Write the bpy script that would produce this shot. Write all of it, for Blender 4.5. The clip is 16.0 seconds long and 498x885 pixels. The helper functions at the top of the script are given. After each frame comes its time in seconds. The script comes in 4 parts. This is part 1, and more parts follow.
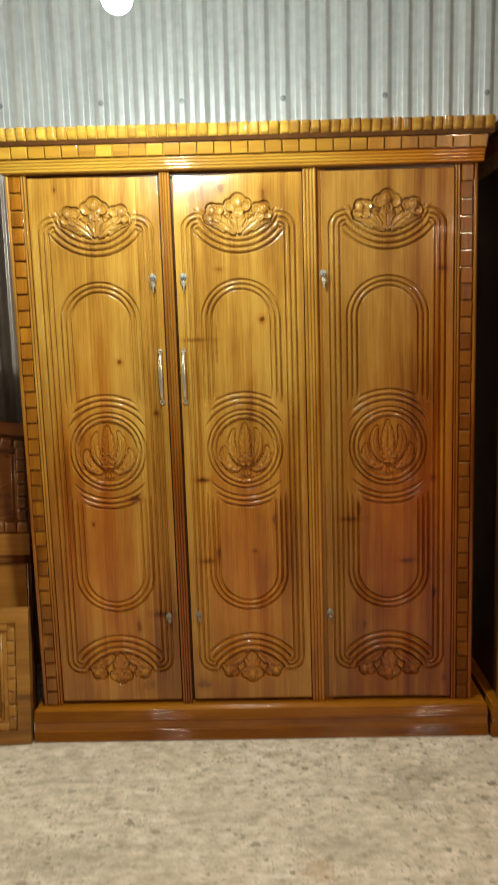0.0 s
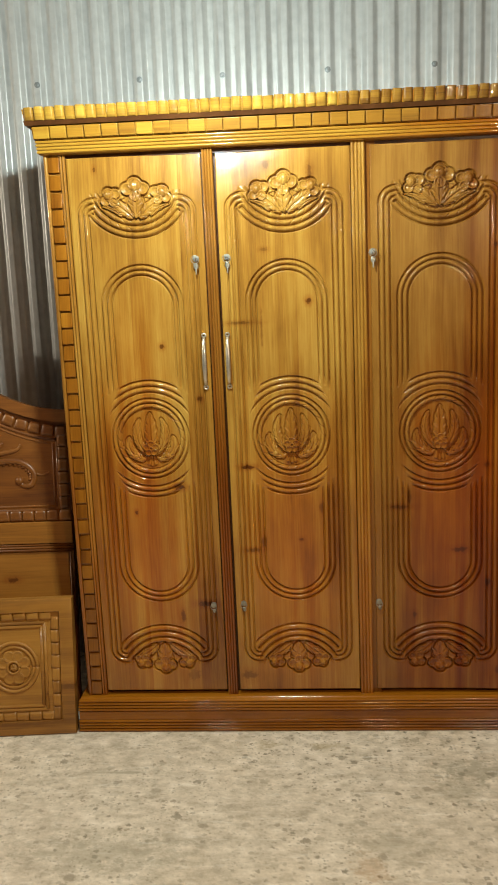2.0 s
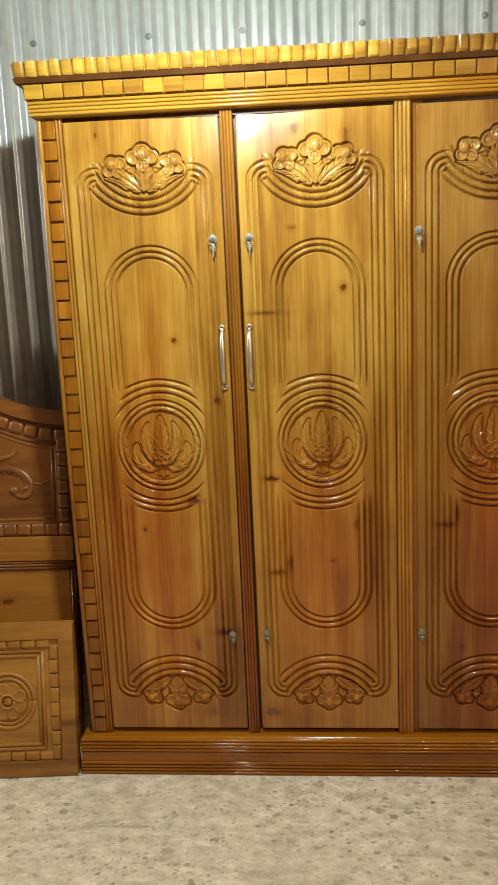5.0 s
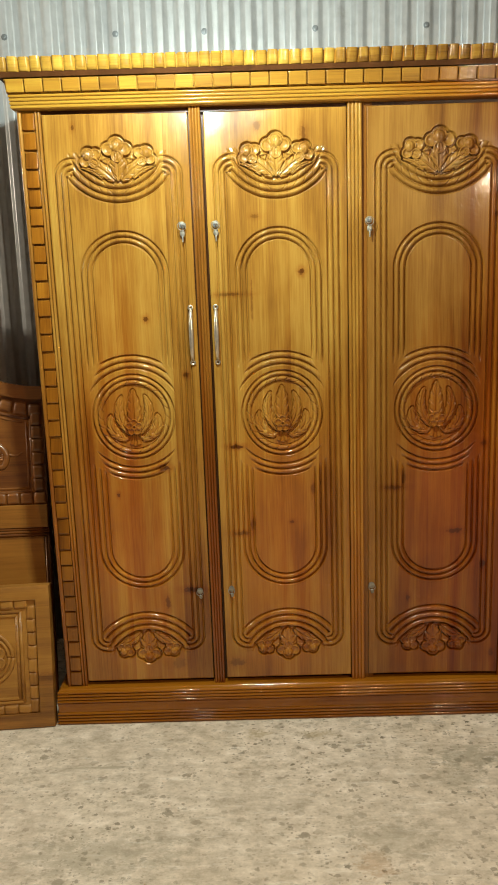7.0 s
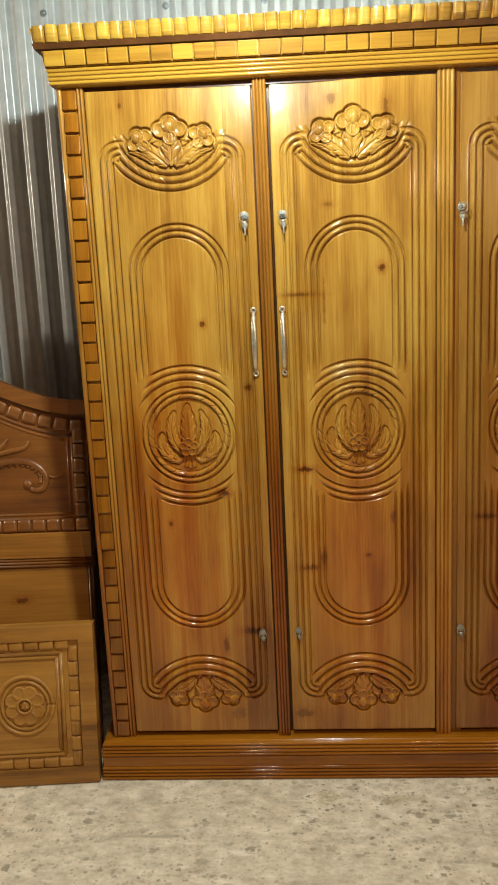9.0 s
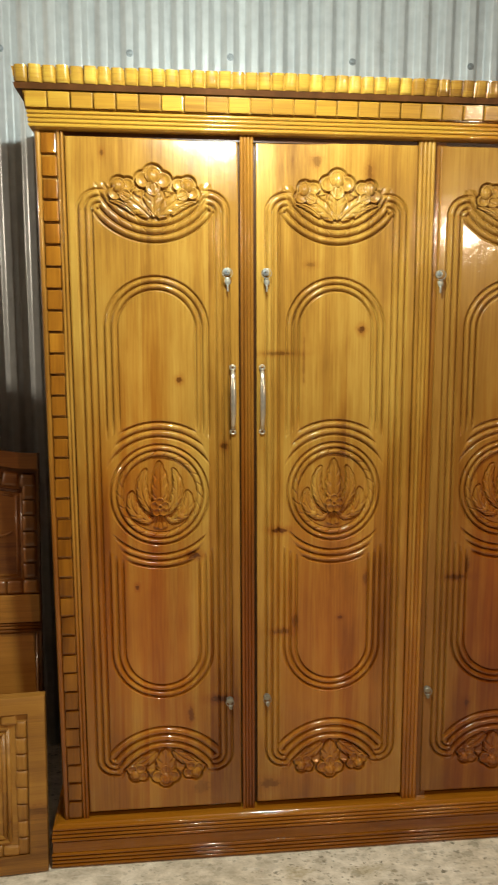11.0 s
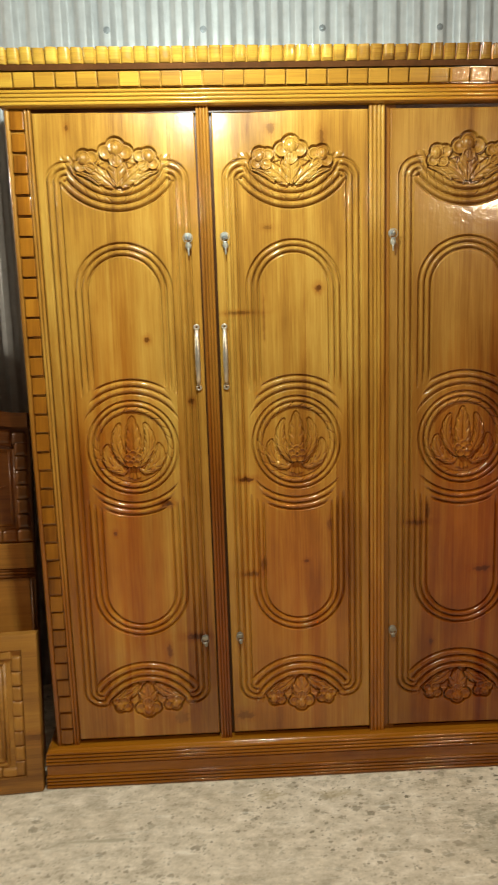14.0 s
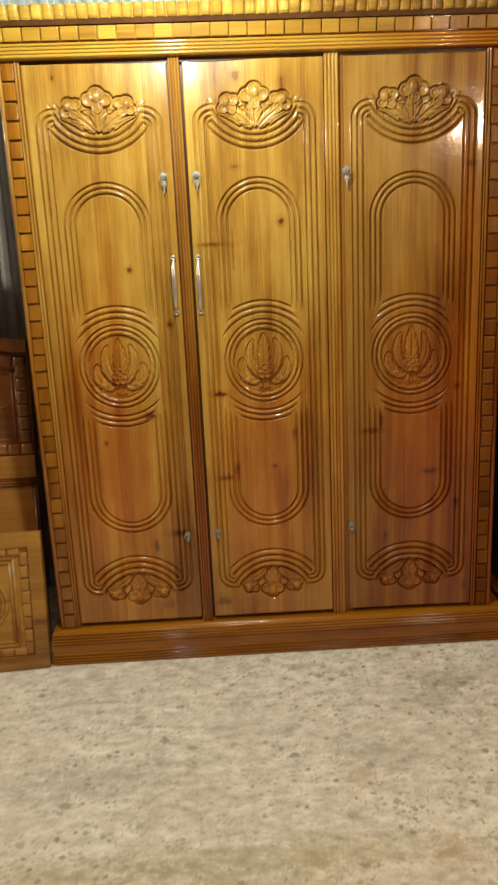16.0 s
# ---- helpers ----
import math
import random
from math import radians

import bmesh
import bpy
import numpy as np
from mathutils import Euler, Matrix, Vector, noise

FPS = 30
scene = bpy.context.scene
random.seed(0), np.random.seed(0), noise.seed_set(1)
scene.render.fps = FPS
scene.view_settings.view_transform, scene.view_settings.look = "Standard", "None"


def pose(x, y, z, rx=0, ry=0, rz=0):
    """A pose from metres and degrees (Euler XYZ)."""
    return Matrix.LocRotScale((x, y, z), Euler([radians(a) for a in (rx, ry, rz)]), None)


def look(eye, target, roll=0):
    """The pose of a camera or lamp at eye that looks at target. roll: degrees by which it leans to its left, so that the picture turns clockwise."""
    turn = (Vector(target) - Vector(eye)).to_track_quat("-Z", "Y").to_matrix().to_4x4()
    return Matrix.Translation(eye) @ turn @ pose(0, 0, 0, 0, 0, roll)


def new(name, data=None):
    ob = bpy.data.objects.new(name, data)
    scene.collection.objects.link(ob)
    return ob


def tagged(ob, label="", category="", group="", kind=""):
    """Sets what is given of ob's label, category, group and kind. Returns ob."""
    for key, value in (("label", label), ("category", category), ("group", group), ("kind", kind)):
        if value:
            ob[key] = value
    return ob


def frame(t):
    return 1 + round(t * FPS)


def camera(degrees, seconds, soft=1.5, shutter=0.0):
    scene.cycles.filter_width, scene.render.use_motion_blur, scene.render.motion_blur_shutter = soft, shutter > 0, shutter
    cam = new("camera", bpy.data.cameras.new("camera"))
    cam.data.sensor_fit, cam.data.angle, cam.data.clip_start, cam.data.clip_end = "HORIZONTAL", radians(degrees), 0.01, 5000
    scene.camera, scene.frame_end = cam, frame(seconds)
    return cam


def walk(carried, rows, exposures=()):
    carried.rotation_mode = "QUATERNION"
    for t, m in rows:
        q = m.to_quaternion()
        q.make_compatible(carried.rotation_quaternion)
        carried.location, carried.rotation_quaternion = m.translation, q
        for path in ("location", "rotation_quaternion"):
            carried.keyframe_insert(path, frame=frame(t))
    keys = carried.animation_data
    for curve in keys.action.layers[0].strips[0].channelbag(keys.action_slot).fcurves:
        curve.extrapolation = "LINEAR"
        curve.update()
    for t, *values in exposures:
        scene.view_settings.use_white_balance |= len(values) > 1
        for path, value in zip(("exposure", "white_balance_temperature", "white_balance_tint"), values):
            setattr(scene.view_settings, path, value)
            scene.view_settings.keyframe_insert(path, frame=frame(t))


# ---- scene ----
cam = camera(35.0, 16.0, soft=1.1, shutter=0.5)
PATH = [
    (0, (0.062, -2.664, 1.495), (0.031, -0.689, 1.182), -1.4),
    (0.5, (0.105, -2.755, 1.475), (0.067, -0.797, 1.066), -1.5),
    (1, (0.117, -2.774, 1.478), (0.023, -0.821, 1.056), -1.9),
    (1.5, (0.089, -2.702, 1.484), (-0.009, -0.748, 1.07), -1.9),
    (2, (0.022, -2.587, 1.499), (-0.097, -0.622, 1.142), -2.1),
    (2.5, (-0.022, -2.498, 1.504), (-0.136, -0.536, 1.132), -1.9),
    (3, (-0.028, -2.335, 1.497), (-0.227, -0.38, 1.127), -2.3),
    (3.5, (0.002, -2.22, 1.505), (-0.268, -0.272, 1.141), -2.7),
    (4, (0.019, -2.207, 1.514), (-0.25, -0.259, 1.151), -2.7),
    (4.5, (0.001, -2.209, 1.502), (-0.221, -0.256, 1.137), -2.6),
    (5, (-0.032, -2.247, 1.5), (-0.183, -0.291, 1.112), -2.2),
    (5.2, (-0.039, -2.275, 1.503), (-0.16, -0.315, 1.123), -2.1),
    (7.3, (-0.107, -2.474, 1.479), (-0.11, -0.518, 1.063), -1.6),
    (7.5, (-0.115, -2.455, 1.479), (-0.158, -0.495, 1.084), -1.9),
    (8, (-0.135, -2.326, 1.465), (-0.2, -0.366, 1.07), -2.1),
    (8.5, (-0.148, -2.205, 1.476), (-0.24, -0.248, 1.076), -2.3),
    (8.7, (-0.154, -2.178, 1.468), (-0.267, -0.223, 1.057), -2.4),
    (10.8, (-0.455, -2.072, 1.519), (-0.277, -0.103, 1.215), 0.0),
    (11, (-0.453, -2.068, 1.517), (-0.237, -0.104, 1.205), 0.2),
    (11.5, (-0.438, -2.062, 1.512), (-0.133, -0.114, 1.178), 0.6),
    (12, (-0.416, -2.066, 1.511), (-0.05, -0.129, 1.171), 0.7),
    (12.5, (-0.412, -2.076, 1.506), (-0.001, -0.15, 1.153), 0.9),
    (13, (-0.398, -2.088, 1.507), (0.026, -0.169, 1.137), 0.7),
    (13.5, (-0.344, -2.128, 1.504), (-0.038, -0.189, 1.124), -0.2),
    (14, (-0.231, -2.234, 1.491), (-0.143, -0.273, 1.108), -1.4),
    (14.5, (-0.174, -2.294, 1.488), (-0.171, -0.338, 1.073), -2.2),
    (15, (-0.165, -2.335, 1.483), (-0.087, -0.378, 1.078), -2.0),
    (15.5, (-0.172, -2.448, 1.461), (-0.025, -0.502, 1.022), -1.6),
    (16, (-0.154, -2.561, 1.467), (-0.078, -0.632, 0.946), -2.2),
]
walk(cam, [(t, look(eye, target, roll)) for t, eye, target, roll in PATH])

# ---- light ----
world = bpy.data.worlds.new("night")
world.use_nodes = True
world.node_tree.nodes["Background"].inputs[0].default_value = (0.5, 0.6, 0.8, 1)
world.node_tree.nodes["Background"].inputs[1].default_value = 0.01
scene.world = world
scene.view_settings.exposure = -0.06
COOL, MILD, WARM = (0.86, 1.0, 0.95), (1.0, 0.80, 0.56), (1.0, 0.58, 0.30)
# the third is an unseen fill lamp, added to brighten the lower doors
BULBS = [((-0.250, -0.70, 2.236), 0.040, 1580.0, COOL, False), ((1.28, -2.50, 2.02), 0.024, 3300.0, MILD, False), ((0.75, -3.2, 2.95), 0.03, 2800.0, WARM, True), ((-2.75, -0.20, 2.02), 0.055, 640.0, (1.0, 0.90, 0.72), False)]


# ---- materials ----
def links(mat):
    """The node tree of a fresh material, its shader, and makers of nodes and links."""
    mat.use_nodes = True
    tree = mat.node_tree
    return tree, tree.nodes["Principled BSDF"]


def node(tree, kind, **values):
    n = tree.nodes.new(kind)
    for key, value in values.items():
        if key in n.inputs:
            n.inputs[key].default_value = value
    return n


def ramp(tree, stops):
    n = tree.nodes.new("ShaderNodeValToRGB")
    while len(n.color_ramp.elements) < len(stops):
        n.color_ramp.elements.new(0.5)
    for e, (at, colour) in zip(n.color_ramp.elements, stops):
        e.position, e.color = at, (*colour, 1)
    return n


def maths(tree, op, a, b=None):
    n = tree.nodes.new("ShaderNodeMath")
    n.operation = op
    for k, v in enumerate((a, b)):
        if v is None:
            continue
        if isinstance(v, (int, float)):
            n.inputs[k].default_value = v
        else:
            tree.links.new(v, n.inputs[k])
    return n.outputs[0]


def mixed(tree, kind, factor, a, b):
    n = tree.nodes.new("ShaderNodeMix")
    n.data_type, n.blend_type = "RGBA", kind
    for v, s in ((factor, n.inputs[0]), (a, n.inputs[6]), (b, n.inputs[7])):
        if isinstance(v, (int, float)):
            s.default_value = v
        elif isinstance(v, tuple):
            s.default_value = (*v, 1)
        else:
            tree.links.new(v, s)
    return n.outputs[2]


def wood(name, dark, mid, light, along="Z", coat=0.95, coat_rough=0.085, rough=0.30, stave=0.085, knots=(), reddened=(), ripple=0.45, peel=0.11, sheen=0.10, stain=0.72, log=None):
    """Varnished solid wood, glued up from staves, with the grain along one axis of the world's metres."""
    mat = bpy.data.materials.new(name)
    tree, shader = links(mat)
    link = tree.links.new
    coords, info = node(tree, "ShaderNodeTexCoord"), node(tree, "ShaderNodeObjectInfo")
    parts = node(tree, "ShaderNodeSeparateXYZ")
    link(coords.outputs["Object"], parts.inputs[0])
    x, y, z = parts.outputs
    across, length = (x, z) if along == "Z" else (z, x)
    seed = maths(tree, "MULTIPLY", info.outputs["Random"], 37.0) if log is None else maths(tree, "ADD", log, 0.0)
    wobble = node(tree, "ShaderNodeTexNoise", Scale=1.3, Detail=2.0)
    link(coords.outputs["Object"], wobble.inputs["Vector"])
    shifted = maths(tree, "ADD", maths(tree, "ADD", across, seed), maths(tree, "MULTIPLY", wobble.outputs[0], 0.02))
    strip = maths(tree, "FLOOR", maths(tree, "DIVIDE", maths(tree, "ADD", across, seed), stave))
    tone = node(tree, "ShaderNodeTexWhiteNoise")
    tone.noise_dimensions = "1D"
    link(strip, tone.inputs["W"])
    grain_at = node(tree, "ShaderNodeCombineXYZ")
    link(maths(tree, "MULTIPLY", shifted, 1.0), grain_at.inputs[0])
    link(y, grain_at.inputs[1])
    link(maths(tree, "ADD", maths(tree, "MULTIPLY", length, 0.035), maths(tree, "MULTIPLY", tone.outputs[0], 5.0)), grain_at.inputs[2])
    fine = node(tree, "ShaderNodeTexNoise", Scale=230.0, Detail=4.0, Roughness=0.6)
    broad = node(tree, "ShaderNodeTexNoise", Scale=24.0, Detail=3.0, Roughness=0.55, Distortion=0.6)
    link(grain_at.outputs[0], fine.inputs["Vector"])
    link(grain_at.outputs[0], broad.inputs["Vector"])
    blotch = node(tree, "ShaderNodeTexNoise", Scale=6.0, Detail=4.0, Roughness=0.6)
    spot_at = node(tree, "ShaderNodeVectorMath")
    spot_at.operation = "ADD"
    link(coords.outputs["Object"], spot_at.inputs[0])
    link(seed, spot_at.inputs[1])
    drawn = node(tree, "ShaderNodeMapping", Scale=(1.0, 1.0, 0.30) if along == "Z" else (0.30, 1.0, 1.0))
    link(spot_at.outputs[0], drawn.inputs[0])
    link(drawn.outputs[0], blotch.inputs["Vector"])
    sway_at = node(tree, "ShaderNodeCombineXYZ")
    link(shifted, sway_at.inputs[0])
    link(maths(tree, "ADD", maths(tree, "MULTIPLY", length, 0.22), maths(tree, "MULTIPLY", tone.outputs[0], 9.0)), sway_at.inputs[2])
    sway = node(tree, "ShaderNodeTexNoise", Scale=6.0, Detail=2.0, Roughness=0.5)
    link(sway_at.outputs[0], sway.inputs["Vector"])
    wave = maths(tree, "SINE", maths(tree, "ADD", maths(tree, "MULTIPLY", shifted, 640.0), maths(tree, "MULTIPLY", sway.outputs[0], 46.0)))
    rings = maths(tree, "POWER", maths(tree, "MAXIMUM", wave, 0.0), 4.0)
    value = maths(tree, "ADD", maths(tree, "MULTIPLY", broad.outputs[0], 0.60), maths(tree, "MULTIPLY", fine.outputs[0], 0.28))
    value = maths(tree, "ADD", value, maths(tree, "MULTIPLY", tone.outputs[0], 0.13))
    value = maths(tree, "ADD", value, maths(tree, "MULTIPLY", blotch.outputs[0], stain))
    value = maths(tree, "SUBTRACT", value, maths(tree, "MULTIPLY", rings, maths(tree, "MULTIPLY", broad.outputs[0], 0.075)))
    value = maths(tree, "SUBTRACT", value, 0.5 * stain + 0.005)
    tones = ramp(tree, [(0.22, dark), (0.48, mid), (0.78, light)])
    link(value, tones.inputs[0])
    colour = tones.outputs[0]
    rag = node(tree, "ShaderNodeTexNoise", Scale=75.0, Detail=6.0, Roughness=0.72)
    link(coords.outputs["Object"], rag.inputs["Vector"])
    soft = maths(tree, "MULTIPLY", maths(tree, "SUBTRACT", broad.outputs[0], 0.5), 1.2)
    # soft ellipses that redden and darken the wood, mostly low down
    for kx, kz, rx, rz, weight in reddened:
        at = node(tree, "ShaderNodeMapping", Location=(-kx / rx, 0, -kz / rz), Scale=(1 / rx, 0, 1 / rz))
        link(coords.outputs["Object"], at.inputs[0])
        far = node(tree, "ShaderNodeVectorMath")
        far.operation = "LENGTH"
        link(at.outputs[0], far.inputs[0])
        redness = ramp(tree, [(0.25, (1, 1, 1)), (1.0, (0, 0, 0))])
        link(maths(tree, "ADD", far.outputs["Value"], soft), redness.inputs[0])
        colour = mixed(tree, "MULTIPLY", maths(tree, "MULTIPLY", redness.outputs[0], weight), colour, (0.97, 0.56, 0.10))
    ragged = maths(tree, "MULTIPLY", maths(tree, "SUBTRACT", rag.outputs[0], 0.5), 1.25)
    for kx, kz, rx, rz, weight in knots:
        rx, rz = 1.6 * rx, 1.6 * rz
        at = node(tree, "ShaderNodeMapping", Location=(-kx / rx, 0, -kz / rz), Scale=(1 / rx, 0, 1 / rz))
        link(coords.outputs["Object"], at.inputs[0])
        far = node(tree, "ShaderNodeVectorMath")
        far.operation = "LENGTH"
        link(at.outputs[0], far.inputs[0])
        halo = ramp(tree, [(0.20, (1, 1, 1)), (1.25, (0, 0, 0))])
        halo.color_ramp.interpolation = "EASE"
        link(maths(tree, "MULTIPLY", maths(tree, "ADD", far.outputs["Value"], ragged), 0.8), halo.inputs[0])
        colour = mixed(tree, "MULTIPLY", maths(tree, "MULTIPLY", halo.outputs[0], 0.8 * weight), colour, (0.72, 0.46, 0.30))
        knot = ramp(tree, [(0.0, (1, 1, 1)), (0.30, (0.95, 0.95, 0.95)), (0.42, (0.35, 0.35, 0.35)), (0.52, (0, 0, 0))])
        link(maths(tree, "ADD", far.outputs["Value"], ragged), knot.inputs[0])
        colour = mixed(tree, "MULTIPLY", maths(tree, "MULTIPLY", knot.outputs[0], weight), colour, (0.20, 0.10, 0.08))
    link(colour, shader.inputs["Base Color"])
    shader.inputs["Roughness"].default_value = rough
    shader.inputs["Specular IOR Level"].default_value = sheen
    shader.inputs["Coat Weight"].default_value = coat
    shader.inputs["Coat Roughness"].default_value = coat_rough
    shader.inputs["Coat IOR"].default_value = 1.53
    ripples = node(tree, "ShaderNodeTexNoise", Scale=26.0, Detail=3.0, Roughness=0.55)
    link(coords.outputs["Object"], ripples.inputs["Vector"])
    skin = node(tree, "ShaderNodeTexNoise", Scale=110.0, Detail=3.0, Roughness=0.5)
    link(coords.outputs["Object"], skin.inputs["Vector"])
    relief = maths(tree, "ADD", maths(tree, "MULTIPLY", ripples.outputs[0], 1.3 * ripple), maths(tree, "MULTIPLY", fine.outputs[0], 0.06))
    # tool marks left under the varnish where the wood is carved
    worked = node(tree, "ShaderNodeAttribute")
    worked.attribute_name = "worked"
    relief = maths(tree, "ADD", relief, maths(tree, "MULTIPLY", skin.outputs[0], maths(tree, "ADD", maths(tree, "MULTIPLY", worked.outputs["Fac"], 0.42), peel)))
    bump = node(tree, "ShaderNodeBump", Strength=0.42, Distance=0.002)
    link(relief, bump.inputs["Height"])
    link(bump.outputs[0], shader.inputs["Normal"])
    link(bump.outputs[0], shader.inputs["Coat Normal"])
    return mat


def plain(name, colour, rough=0.5, metal=0.0, grain=40.0, change=0.15, bump=0.1):
    """A plain surface whose tone and gloss wander a little."""
    mat = bpy.data.materials.new(name)
    tree, shader = links(mat)
    coords = node(tree, "ShaderNodeTexCoord")
    wander = node(tree, "ShaderNodeTexNoise", Scale=grain, Detail=4.0)
    tree.links.new(coords.outputs["Object"], wander.inputs["Vector"])
    tones = ramp(tree, [(0.3, tuple(v * (1 - change) for v in colour)), (0.7, tuple(min(1, v * (1 + change)) for v in colour))])
    tree.links.new(wander.outputs[0], tones.inputs[0])
    tree.links.new(tones.outputs[0], shader.inputs["Base Color"])
    shader.inputs["Roughness"].default_value = rough
    shader.inputs["Metallic"].default_value = metal
    push = node(tree, "ShaderNodeBump", Strength=bump, Distance=0.002)
    tree.links.new(wander.outputs[0], push.inputs["Height"])
    tree.links.new(push.outputs[0], shader.inputs["Normal"])
    return mat


def zinc():
    """Galvanised sheet: pale grey, spangled, dusty, with faint runs down the sheet."""
    mat = bpy.data.materials.new("galvanised_sheet")
    tree, shader = links(mat)
    link = tree.links.new
    coords = node(tree, "ShaderNodeTexCoord")
    spangle = node(tree, "ShaderNodeTexNoise", Scale=30.0, Detail=3.0, Roughness=0.5)
    link(coords.outputs["Object"], spangle.inputs["Vector"])
    run_at = node(tree, "ShaderNodeMapping")
    run_at.inputs["Scale"].default_value = (9.0, 9.0, 0.6)
    link(coords.outputs["Object"], run_at.inputs[0])
    runs = node(tree, "ShaderNodeTexNoise", Scale=2.0, Detail=5.0, Roughness=0.6)
    link(run_at.outputs[0], runs.inputs["Vector"])
    value = maths(tree, "ADD", maths(tree, "MULTIPLY", spangle.outputs[0], 0.35), maths(tree, "MULTIPLY", runs.outputs[0], 0.65))
    tones = ramp(tree, [(0.30, (0.36, 0.358, 0.352)), (0.5, (0.475, 0.473, 0.458)), (0.70, (0.585, 0.582, 0.563))])
    link(value, tones.inputs[0])
    rust = node(tree, "ShaderNodeTexNoise", Scale=9.0, Detail=6.0, Roughness=0.7)
    link(coords.outputs["Object"], rust.inputs["Vector"])
    grime = ramp(tree, [(0.62, (0, 0, 0)), (0.74, (0.5, 0.5, 0.5))])
    link(rust.outputs[0], grime.inputs[0])
    link(mixed(tree, "MIX", grime.outputs[0], tones.outputs[0], (0.30, 0.27, 0.22)), shader.inputs["Base Color"])
    shader.inputs["Metallic"].default_value = 0.30
    shader.inputs["Roughness"].default_value = 0.36
    return mat


def cement():
    """Trowelled cement floor: pale, worn, pocked with dark spots of many sizes, trowel streaks and tan spills."""
    mat = bpy.data.materials.new("cement_floor")
    tree, shader = links(mat)
    link = tree.links.new
    coords = node(tree, "ShaderNodeTexCoord")

    def scaled(sx, sy, shift=0.0):
        at = node(tree, "ShaderNodeMapping", Location=(shift, 0.7 * shift, 0), Scale=(sx, sy, 1.0))
        link(coords.outputs["Object"], at.inputs[0])
        return at.outputs[0]

    def noise(at, scale, detail, rough):
        n = node(tree, "ShaderNodeTexNoise", Scale=scale, Detail=detail, Roughness=rough)
        link(at, n.inputs["Vector"])
        return n.outputs[0]

    def spread(value, low, high):
        n = ramp(tree, [(low, (0, 0, 0)), (high, (1, 1, 1))])
        link(value, n.inputs[0])
        return n.outputs[0]

    cloud, mottle = noise(scaled(1.0, 1.3), 2.2, 6.0, 0.62), noise(scaled(1.0, 1.5), 17.0, 6.0, 0.66)
    grit, streaks = noise(scaled(1.0, 1.0), 95.0, 4.0, 0.7), noise(scaled(1.1, 9.0), 4.5, 6.0, 0.72)
    value = maths(tree, "ADD", maths(tree, "MULTIPLY", cloud, 0.22), maths(tree, "MULTIPLY", mottle, 0.55))
    value = maths(tree, "ADD", value, maths(tree, "MULTIPLY", streaks, 0.05))
    value = maths(tree, "ADD", value, maths(tree, "MULTIPLY", grit, 0.15))
    tones = ramp(tree, [(0.38, (0.42, 0.352, 0.258)), (0.50, (0.615, 0.526, 0.405)), (0.62, (0.80, 0.707, 0.580))])
    link(value, tones.inputs[0])
    colour = tones.outputs[0]
    # warm and cool drifts
    drift = spread(noise(scaled(1.0, 1.0, 4.0), 1.6, 3.0, 0.5), 0.45, 0.65)
    colour = mixed(tree, "MULTIPLY", maths(tree, "MULTIPLY", drift, 0.22), colour, (1.0, 0.90, 0.74))
    # spots: cells of three sizes, each with its own reach and depth
    pock = None
    for scale, keep, reach, depth, shift in ((12.0, 0.40, 0.46, 0.28, 0.0), (25.0, 0.36, 0.44, 0.70, 2.3), (46.0, 0.33, 0.46, 0.76, 5.1), (90.0, 0.30, 0.50, 0.58, 8.2)):
        wob = noise(scaled(1.0, 1.0, shift), scale * 3.2, 4.0, 0.7)
        cells = node(tree, "ShaderNodeTexVoronoi", Scale=scale, Randomness=1.0)
        link(scaled(0.95, 1.15, shift), cells.inputs["Vector"])
        split = node(tree, "ShaderNodeSeparateColor")
        link(cells.outputs["Color"], split.inputs[0])
        near = maths(tree, "ADD", cells.outputs["Distance"], maths(tree, "MULTIPLY", maths(tree, "SUBTRACT", wob, 0.5), 1.1))
        size = maths(tree, "MULTIPLY", maths(tree, "SUBTRACT", split.outputs[0], keep), reach / (1 - keep))
        inside = maths(tree, "MINIMUM", maths(tree, "MAXIMUM", maths(tree, "MULTIPLY", maths(tree, "SUBTRACT", size, near), 12.0), 0.0), 1.0)
        spot = maths(tree, "MULTIPLY", inside, maths(tree, "MULTIPLY", maths(tree, "ADD", split.outputs[1], 0.35), depth))
        spot = maths(tree, "MULTIPLY", spot, maths(tree, "ADD", maths(tree, "MULTIPLY", spread(cloud, 0.40, 0.60), 0.6), 0.4))
        pock = spot if pock is None else maths(tree, "MAXIMUM", pock, spot)
    colour = mixed(tree, "MIX", pock, colour, (0.165, 0.135, 0.082))
    # pale scuffs and dark trowel lines
    colour = mixed(tree, "MIX", maths(tree, "MULTIPLY", spread(noise(scaled(1.8, 11.0, 1.7), 4.0, 6.0, 0.7), 0.57, 0.68), 0.45), colour, (0.84, 0.79, 0.69))
    colour = mixed(tree, "MIX", maths(tree, "MULTIPLY", spread(noise(scaled(1.4, 11.0, 6.6), 4.4, 6.0, 0.72), 0.61, 0.72), 0.28), colour, (0.26, 0.225, 0.155))
    # spills and marks: middle, reach, tint, strength
    ragged = maths(tree, "MULTIPLY", maths(tree, "SUBTRACT", 0.5, noise(scaled(1.0, 1.6, 0.9), 24.0, 8.0, 0.78)), 5.0)
    thin = maths(tree, "MULTIPLY", maths(tree, "SUBTRACT", 0.5, noise(scaled(1.0, 1.0), 30.0, 4.0, 0.6)), 1.6)
    tan, rusty, grey, rose = (0.33, 0.250, 0.115), (0.40, 0.235, 0.110), (0.30, 0.265, 0.185), (0.62, 0.46, 0.35)
